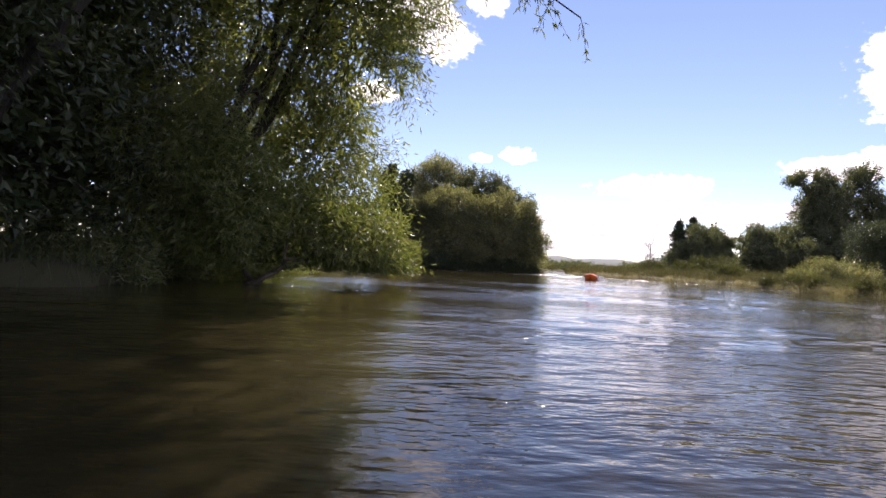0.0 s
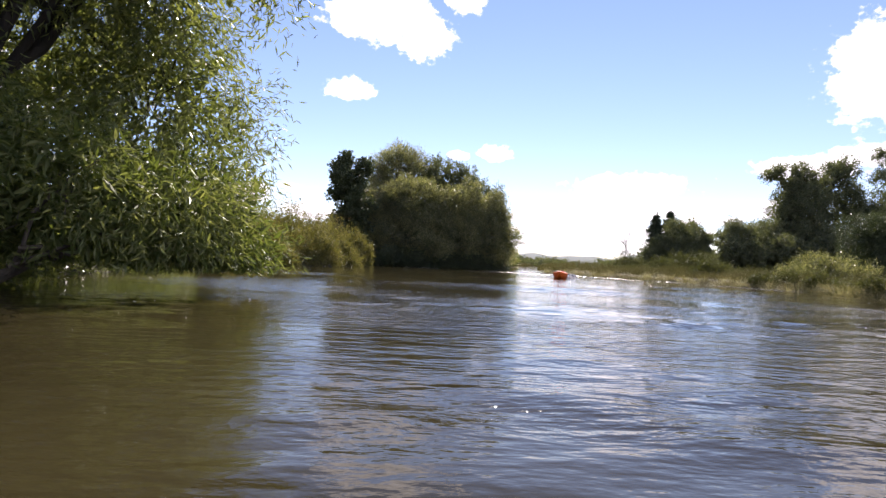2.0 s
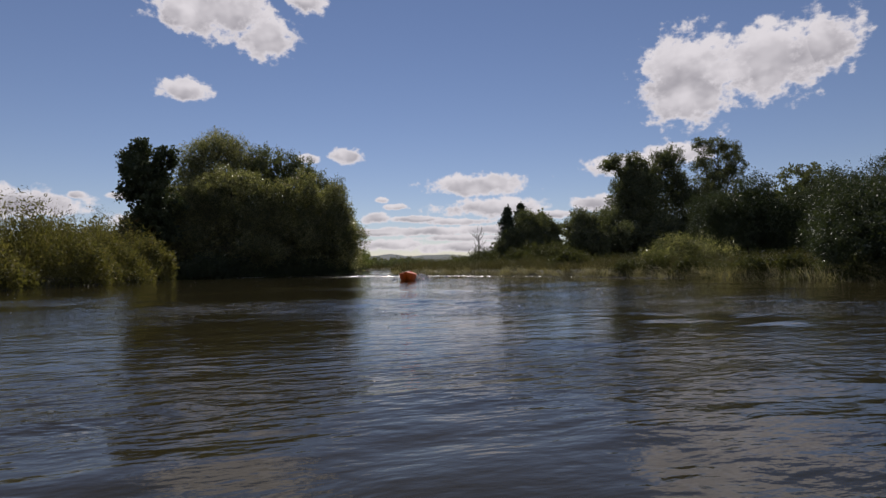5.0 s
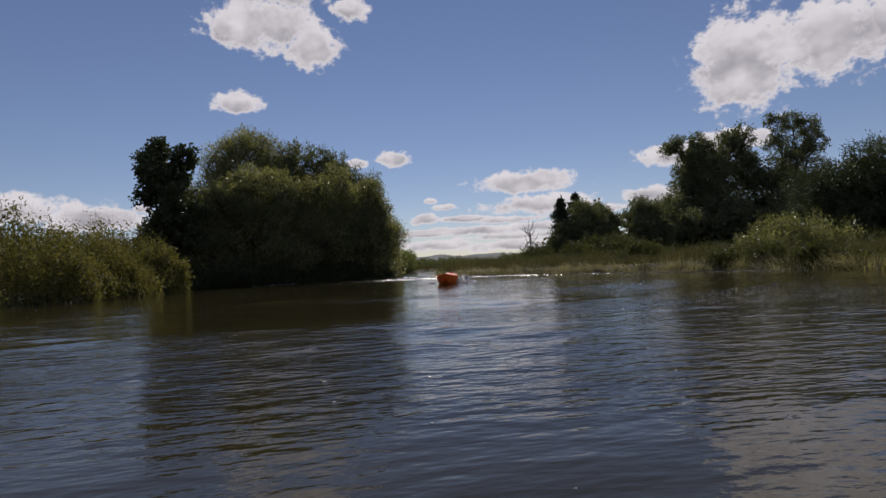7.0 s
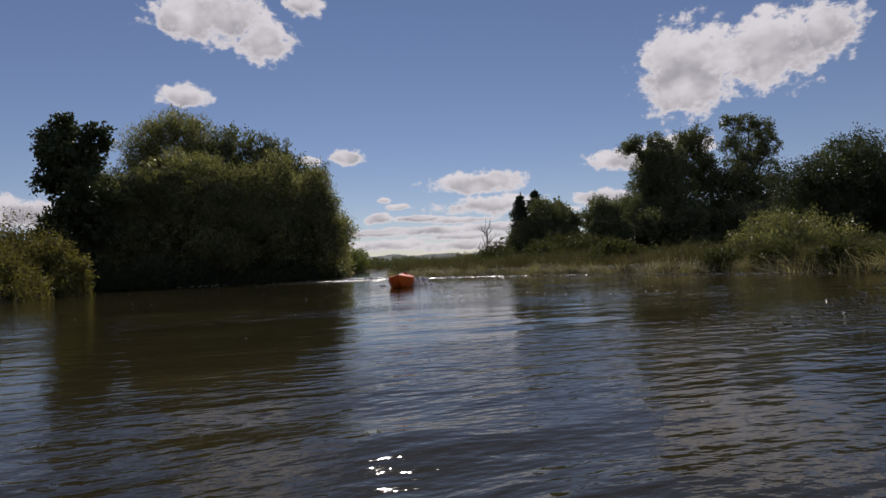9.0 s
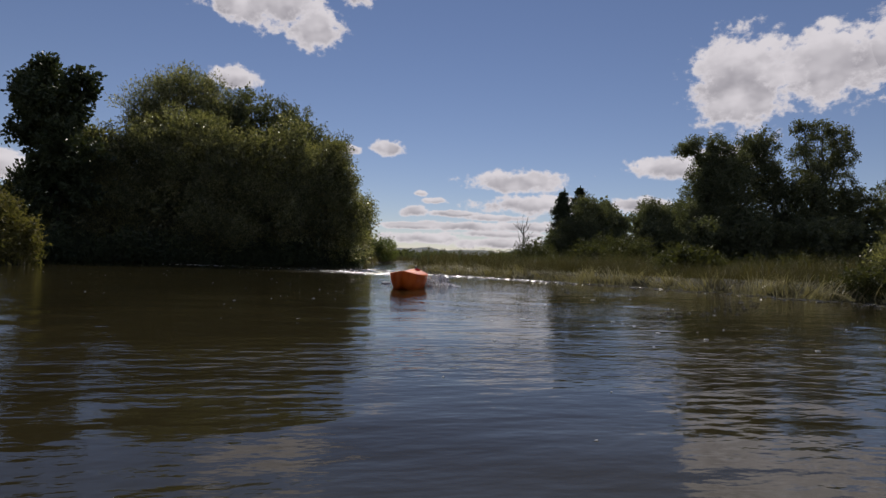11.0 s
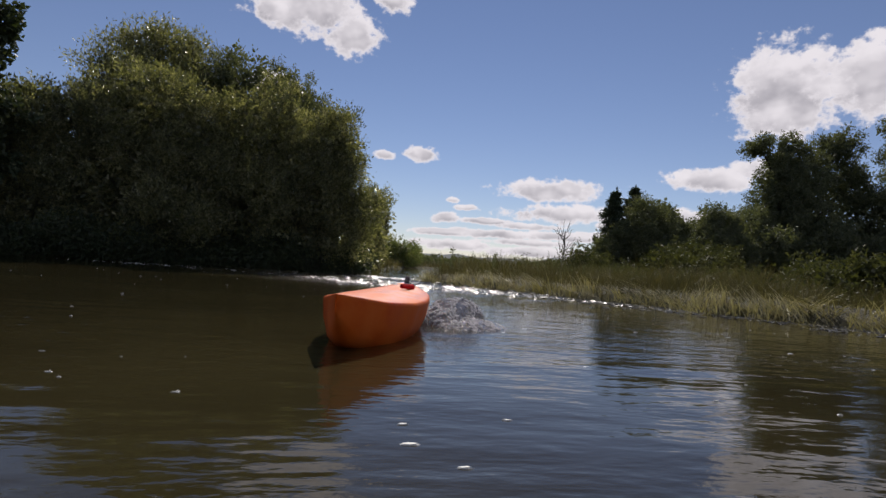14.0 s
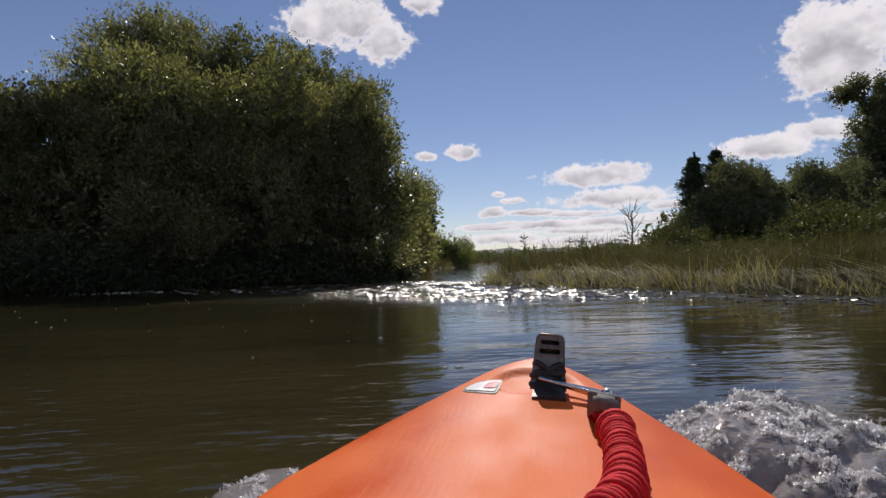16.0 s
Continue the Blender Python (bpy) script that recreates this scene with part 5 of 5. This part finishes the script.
def build_kayak():
    root = thing("kayak", (0, 0, 0), "bright orange plastic kayak floating on the river", "kayak")
    root.matrix_world = KAYAK
    fine = np.concatenate([np.linspace(-1.25, 0.3, 30)[:-1], np.linspace(0.3, 1.02, 90)])
    rings = []
    for s in fine:
        w, z = np.interp(s, KAYAK_S, KAYAK_W), np.interp(s, KAYAK_S, KAYAK_Z)
        keel = np.interp(s, (-1.25, -1.05, -0.6, 0.3, 0.8, 1.02), (0.22, 0.03, -0.10, -0.10, 0.04, 0.25))
        side = [(0.0, keel), (0.45, keel + 0.012), (0.78, keel + 0.25 * (z - keel)), (0.95, keel + 0.62 * (z - keel)), (1.0, z - 0.022), (0.992, z - 0.008)]
        half = [(u * w, zz) for u, zz in side] + [(u * w, deck(KAYAK_AXIS + u * w, s)) for u in (0.97, 0.93, 0.88, 0.82, 0.75, 0.67, 0.59, 0.51, 0.43, 0.35, 0.27, 0.19, 0.11, 0.05)]
        ring = half + [(0.0, deck(KAYAK_AXIS, s))] + [(-x, zz) for x, zz in half[:0:-1]]
        rings.append([(KAYAK_AXIS + x, s, zz) for x, zz in ring])
    n, m = len(rings), len(rings[0])
    v = np.array(rings).reshape(-1, 3)
    f = np.array([[i * m + j, i * m + (j + 1) % m, (i + 1) * m + (j + 1) % m, (i + 1) * m + j] for i in range(n - 1) for j in range(m)])
    ends = len(v)
    v = np.concatenate([v, [v[:m].mean(0), v[-m:].mean(0)]])
    caps = [[(j + 1) % m, j, ends, ends] for j in range(m)] + [[ends - m + j, ends - m + (j + 1) % m, ends + 1, ends + 1] for j in range(m)]
    cap = raw_mesh("end_cap", v, np.array(caps)[:, :3], ORANGE, True)
    hull = part("hull", raw_mesh("hull", v, f, ORANGE, True), root, "scuffed orange polyethylene hull and deck")
    part("end_cap", cap, root)
    # maker's sticker: a plain shield in white and red with a dark edge
    def sticker(name, corners, lift, mat):
        c = np.array(corners)
        mid = c.mean(0)
        vs = [(x, s, deck(x, s) + lift) for x, s in c] + [(mid[0], mid[1], deck(*mid) + lift)]
        k = len(c)
        part(name, raw_mesh(name, np.array(vs), np.array([[i, (i + 1) % k, k] for i in range(k)]), mat), root)
    sticker("sticker_edge", [(-0.1335, 0.866), (-0.1300, 0.878), (-0.1225, 0.888), (-0.1130, 0.8955), (-0.0995, 0.898), (-0.0800, 0.894), (-0.0765, 0.886), (-0.0780, 0.858), (-0.0800, 0.834), (-0.0840, 0.828), (-0.1080, 0.838), (-0.1285, 0.850), (-0.1330, 0.857)], 0.0012, BLACK)
    sticker("sticker", [(-0.1295, 0.866), (-0.1260, 0.875), (-0.1195, 0.883), (-0.1115, 0.889), (-0.0995, 0.891), (-0.0828, 0.888), (-0.0805, 0.882), (-0.0815, 0.858), (-0.0835, 0.839), (-0.0860, 0.836), (-0.1085, 0.8455), (-0.1265, 0.855), (-0.1295, 0.860)], 0.0022, WHITE_VINYL)
    sticker("sticker_mark", [(-0.1030, 0.855), (-0.1010, 0.867), (-0.0955, 0.878), (-0.0880, 0.882), (-0.0818, 0.880), (-0.0822, 0.862), (-0.0840, 0.851), (-0.0930, 0.851)], 0.0032, RED_VINYL)
    # carry handle: a tapered grey plate with two slots through it, bound with black cord to a strap on the deck
    at = pose(-0.0105, 0.858, 0.287, -12, 4.5, 6)
    top, low, wide, narrow = 0.103, 0.024, 0.0255, 0.0195
    outline = [(-wide, low), (wide, low)]
    outline += [(narrow - 0.008 + 0.008 * math.cos(u), top - 0.008 + 0.008 * math.sin(u)) for u in np.linspace(0.1, 1.4, 6)]
    outline += [(-narrow + 0.008 - 0.008 * math.cos(u), top - 0.008 + 0.008 * math.sin(u)) for u in np.linspace(1.4, 0.1, 6)]

    def slot_edge(z, half, tall, k=20):
        return [((half if math.cos(u) > 0 else -half) + tall * math.cos(u), z + tall * math.sin(u)) for u in (np.arange(k) + 0.5) / k * 2 * math.pi]

    slots = [slot_edge(0.0915, 0.0105, 0.0045), slot_edge(0.0785, 0.0120, 0.0048)]
    plate = bmesh.new()
    for ring in [outline] + slots:
        vs = [plate.verts.new((x, -0.005, z)) for x, z in ring]
        for k, q in enumerate(vs):
            plate.edges.new((q, vs[(k + 1) % len(vs)]))
    bmesh.ops.triangle_fill(plate, edges=plate.edges[:], use_beauty=True, use_dissolve=False)
    grown = bmesh.ops.extrude_face_region(plate, geom=plate.faces[:])
    bmesh.ops.translate(plate, verts=[q for q in grown["geom"] if isinstance(q, bmesh.types.BMVert)], vec=(0, 0.010, 0))
    bmesh.ops.recalc_face_normals(plate, faces=plate.faces[:])
    handle = part("carry_handle", from_bm("carry_handle", plate, GREY_PLASTIC, False), root, "grey slotted carry handle")
    handle.matrix_basis = at
    for ring in [outline] + slots:
        loop = np.array([(x, -0.0052, z) for x, z in ring])
        part("slot_rim" if ring is not outline else "edge_bead", raw_mesh("rim", *swept(loop, 0.0013 if ring is not outline else 0.0020, 6, True), GREY_PLASTIC, True), handle)
    # black block behind both slots makes them read dark
    part("slot_backing", from_bm("slot_backing", rounded_box(0.036, 0.004, 0.034, 0.001, (0, 0.003, 0.085)), BLACK), handle, "black backing behind the slots")
    for k, (z, tilt, reach) in enumerate(((0.032, 0.10, 0.0235), (0.040, -0.16, 0.0230), (0.047, 0.14, 0.0222), (0.053, -0.34, 0.0200), (0.052, 0.42, 0.0190))):
        turn = [(reach * math.cos(u), 0.0095 * math.sin(u) - 0.001, z + tilt * reach * math.cos(u) + 0.002 * math.sin(3 * u + k)) for u in np.linspace(0, 2 * math.pi, 26, endpoint=False)]
        wrap = part("cord_wrap", raw_mesh("cord_wrap", *swept(np.array(turn), 0.0046, 7, True), BLACK, True), root, "black cord wound round the handle")
        wrap.matrix_basis = at
    across = np.linspace(-1, 1, 9)
    line = [(0.868, 0.330, 0.017), (0.856, 0.327, 0.0185), (0.846, 0.321, 0.0200), (0.836, 0.3155, 0.0215), (0.826, 0.3125, 0.0228), (0.816, 0.3105, 0.0235), (0.808, 0.3100, 0.0235)]
    sheet = np.array([[(-0.0065 + u * w, sv, z + lift - 0.0012 * abs(u) ** 3) for u in across] for lift in (0.0025, -0.0025) for sv, z, w in line]).reshape(-1, 3)
    nl, na = len(line), len(across)
    cell = lambda i, j, o: o * nl * na + i * na + j
    faces = [[cell(i, j, o), cell(i, j + 1, o), cell(i + 1, j + 1, o), cell(i + 1, j, o)] for o in (0, 1) for i in range(nl - 1) for j in range(na - 1)]
    faces += [[cell(i, j, 0), cell(i + 1, j, 0), cell(i + 1, j, 1), cell(i, j, 1)] for j in (0, na - 1) for i in range(nl - 1)]
    faces += [[cell(i, j, 0), cell(i, j + 1, 0), cell(i, j + 1, 1), cell(i, j, 1)] for i in (0, nl - 1) for j in range(na - 1)]
    part("strap", raw_mesh("strap", sheet, np.array(faces), BLACK), root, "black webbing strap bolted to the deck")
    # snap hook: a long closed loop of round steel with a gate and a swivel
    hook = part("snap_hook", raw_mesh("snap_hook", *swept([(0.056 * np.cos(t) + 0.0, 0.0075 * np.sin(t) * (1.25 - 0.4 * np.cos(t)), 0.002 * np.sin(2 * t)) for t in np.linspace(0, 2 * np.pi, 40, endpoint=False)], 0.0030, 8, True), STEEL, True), root, "polished steel snap hook")
    hook.matrix_basis = pose(0.034, 0.832, 0.320, 0, 10, -14)
    part("gate", raw_mesh("gate", *tube([(-0.03, -0.011, 0.002), (0.0, -0.0125, 0.003), (0.03, -0.010, 0.002)], 0.0026, 0.0026, 6), STEEL, True), hook)
    swivel = bmesh.new()
    bmesh.ops.create_uvsphere(swivel, u_segments=12, v_segments=8, radius=0.009, matrix=Matrix.Translation((0.040, -0.004, 0.003)))
    part("swivel", from_bm("swivel", swivel, STEEL), hook)
    return root


def build_rope():
    """Red cord wound into a bundle, tied to the snap hook with grey webbing; it lies on the deck."""
    root = thing("tow_rope", (0, 0, 0), "bundled red braided tow rope lying on the kayak's deck", "rope")
    root.matrix_world = KAYAK
    a = radians(10.75)
    way = [(x * math.cos(a) - d * math.sin(a), x * math.sin(a) + d * math.cos(a), z) for x, d, z in
           ((0.198, 0.678, 0.306), (0.194, 0.65, 0.309), (0.186, 0.615, 0.311), (0.176, 0.57, 0.312), (0.162, 0.52, 0.313), (0.149, 0.475, 0.315), (0.135, 0.445, 0.317), (0.117, 0.415, 0.318), (0.098, 0.39, 0.318))]
    t = np.linspace(0, 1, len(way))
    spine = np.array([[np.interp(u, t, np.array(way)[:, k]) for k in range(3)] for u in np.linspace(0, 1, 60)])
    for _ in range(6):
        spine[1:-1] = (spine[:-2] + 2 * spine[1:-1] + spine[2:]) / 4
    part("core", raw_mesh("core", *tube(spine, 0.0125, 0.0125, 10), RED_ROPE, True), root)
    # one turn of the cord, used along the whole bundle
    ring = np.array([(0.0148 * np.cos(u), 0.0148 * np.sin(u), 0.0016 * np.sin(u)) for u in np.linspace(0, 2 * np.pi, 18, endpoint=False)])
    turn = raw_mesh("cord_turn", *swept(ring, 0.0038, 6, True), RED_ROPE, True)
    length = np.concatenate([[0], np.cumsum(np.linalg.norm(np.diff(spine, axis=0), axis=1))])
    for k, u in enumerate(np.arange(0.012, length[-1] - 0.004, 0.0078)):
        p = Vector([float(np.interp(u, length, spine[:, j])) for j in range(3)])
        q = Vector([float(np.interp(u + 0.01, length, spine[:, j])) for j in range(3)])
        ob = part("cord_turn", turn, root)
        size = 1.0 + 0.07 * math.sin(k * 1.7) + (0.22 if k < 5 else 0.0) * (1 - k / 5)
        ob.matrix_basis = Matrix.Translation(p) @ (q - p).to_track_quat("Z", "Y").to_matrix().to_4x4() @ pose(0, 0, 0, 4 * math.sin(k * 2.3), 4 + 4 * math.cos(k * 3.1), 40 * k) @ Matrix.Scale(size, 4)
    # loose end of the cord and the webbing loop
    e = np.array(way[0])
    part("cord_end", raw_mesh("cord_end", *tube([e + (-0.022, 0.018, 0.002), e + (-0.012, 0.026, 0.008), e + (0.0, 0.02, 0.012), e + (0.006, 0.0, 0.012)], 0.006, 0.006, 8), RED_ROPE, True), root)
    web = merge(rounded_box(0.038, 0.05, 0.006, 0.002, (0, 0, 0.006)), rounded_box(0.037, 0.048, 0.005, 0.002, (0.001, 0, -0.002)), rounded_box(0.028, 0.02, 0.016, 0.004, (0.002, -0.022, -0.004)))
    loop = part("webbing_loop", from_bm("webbing_loop", web, WEBBING), root, "worn grey webbing loop")
    loop.matrix_basis = pose(0.060, 0.748, 0.312, -40, 8, -8) @ Matrix.Diagonal((1.05, 1.25, 1.1, 1))


def build_bow_wave():
    """Broken water beside the bow: a glassy dome with a low apron, threaded with curled strands of bubbles and drops."""
    def swell(x0, x1, s0, s1, domes, strands, drops, seed, label):
        r = np.random.default_rng(seed)
        nu, nv = 150, 150
        x, y = np.meshgrid(np.linspace(x0, x1, nu), np.linspace(s0, s1, nv))
        bumps, veins = np.zeros_like(x), np.zeros_like(x)
        for k in range(26):
            wx, wy = r.normal(size=2) * (9 + 4 * k)
            bumps = bumps + 0.5 / (1 + 0.2 * k) * np.sin(x * wx + y * wy + 1.2 * np.sin(x * wy * 0.4 - y * wx * 0.3) + r.uniform(0, 6))
        for k in range(7):
            wx, wy = r.normal(size=2) * (12 + 6 * k)
            veins = veins + np.abs(np.sin(x * wx + y * wy + 2 * np.sin(x * wy * 0.5))) / 7
        rise = np.zeros_like(x)
        for cx, cy, rx, ry, high, power in domes:
            rise = np.maximum(rise, high * np.clip(1 - ((x - cx) / rx) ** 2 - ((y - cy) / ry) ** 2 + 0.05 * bumps, 0, 1.4) ** power)
        z = np.where(rise > 0.004, rise * (1 + 0.05 * bumps) + 0.006 * (0.5 - veins) - 0.004, -0.03)
        v = np.stack([x, y, z], -1).reshape(-1, 3)
        i = np.arange(nv - 1)[:, None] * nu + np.arange(nu - 1)[None]
        f = np.stack([i, i + 1, i + 1 + nu, i + nu], -1).reshape(-1, 4)
        f = f[(v[f, 2] > -0.02).any(1)]
        ob = tagged(new("bow_wave", raw_mesh("bow_wave", v, f, SPLASH, True)), label, "wave", kind="stuff")
        ob.matrix_world = KAYAK
        # strands: narrow curled ribbons of bubbly water that follow the folds
        spots = v[((veins < 0.54) & (rise > 0.012)).ravel()]
        n, m = strands, 5
        c = spots[r.integers(len(spots), size=n)]
        heading, curl = r.uniform(0, 6.28, n), r.normal(size=n) * 0.8
        step, wide = 0.0016 + 0.0026 * r.uniform(0, 1, n) ** 2, 0.0008 + 0.0024 * r.uniform(0, 1, n) ** 3
        rows, p = [], c.copy()
        for k in range(m):
            go = np.stack([np.cos(heading), np.sin(heading)], -1)
            u = np.clip(np.rint((p[:, 0] - x0) / (x1 - x0) * (nu - 1)).astype(int), 0, nu - 1)
            w = np.clip(np.rint((p[:, 1] - s0) / (s1 - s0) * (nv - 1)).astype(int), 0, nv - 1)
            height = np.maximum(z[w, u], 0.0) + 0.003 + 0.003 * np.sin(k * 1.1 + heading)
            half = (wide * math.sin(math.pi * (k + 0.6) / (m + 0.2)))[:, None]
            across = np.stack([-go[:, 1], go[:, 0]], -1) * half
            rows.append(np.stack([np.column_stack([p[:, :2] - across, height - half[:, 0]]), np.column_stack([p[:, :2] + across, height + half[:, 0]])], 1))
            p[:, :2] += go * step[:, None]
            heading = heading + curl
        ribbon = np.stack(rows, 1).reshape(-1, 3)
        q = np.arange(n)[:, None] * m * 2 + np.arange(m - 1)[None] * 2
        d = tagged(new("foam_lace", raw_mesh("foam_lace", ribbon, np.stack([q, q + 1, q + 3, q + 2], -1).reshape(-1, 4), LACE, True)), "white curled strands of bubbles on the broken bow wave", "foam", kind="stuff")
        d.matrix_world = KAYAK
        octa = np.array([(1, 0, 0), (-1, 0, 0), (0, 1, 0), (0, -1, 0), (0, 0, 1), (0, 0, -1)], float)
        faces = np.array([[0, 2, 4], [2, 1, 4], [1, 3, 4], [3, 0, 4], [2, 0, 5], [1, 2, 5], [3, 1, 5], [0, 3, 5]])
        for name, mat, text, n, biggest in (("water_drops", SPLASH, "clear drops of thrown-up water", drops, 0.003), ("foam_beads", LACE, "white beads of froth on the bow wave", drops * 6, 0.0044)):
            c = spots[r.integers(len(spots), size=n)] + r.normal(size=(n, 3)) * [0.006, 0.006, 0.0]
            c[:, 2] += 0.002 + np.abs(r.normal(size=n)) * (0.016 if mat is SPLASH else 0.003)
            size = (0.0008 + biggest * r.uniform(0, 1, n) ** 4)[:, None, None] * r.uniform(0.6, 1.6, (n, 1, 3))
            d = tagged(new(name, raw_mesh(name, (c[:, None] + octa[None] * size).reshape(-1, 3), (np.arange(n)[:, None, None] * 6 + faces[None]).reshape(-1, 3), mat, True)), text, "splash", kind="stuff")
            d.matrix_world = KAYAK
    swell(0.02, 0.98, 0.35, 1.65, ((0.41, 1.17, 0.28, 0.42, 0.218, 0.5), (0.56, 0.82, 0.36, 0.42, 0.075, 0.6), (0.30, 0.97, 0.28, 0.40, 0.15, 0.5)), 12000, 1500, 4, "glittering glassy wave thrown up by the bow")
    swell(-0.95, -0.35, 0.85, 1.5, ((-0.62, 1.13, 0.09, 0.18, 0.026, 0.6),), 350, 60, 5, "small broken wave along the hull")


build_kayak()
build_rope()
build_bow_wave()
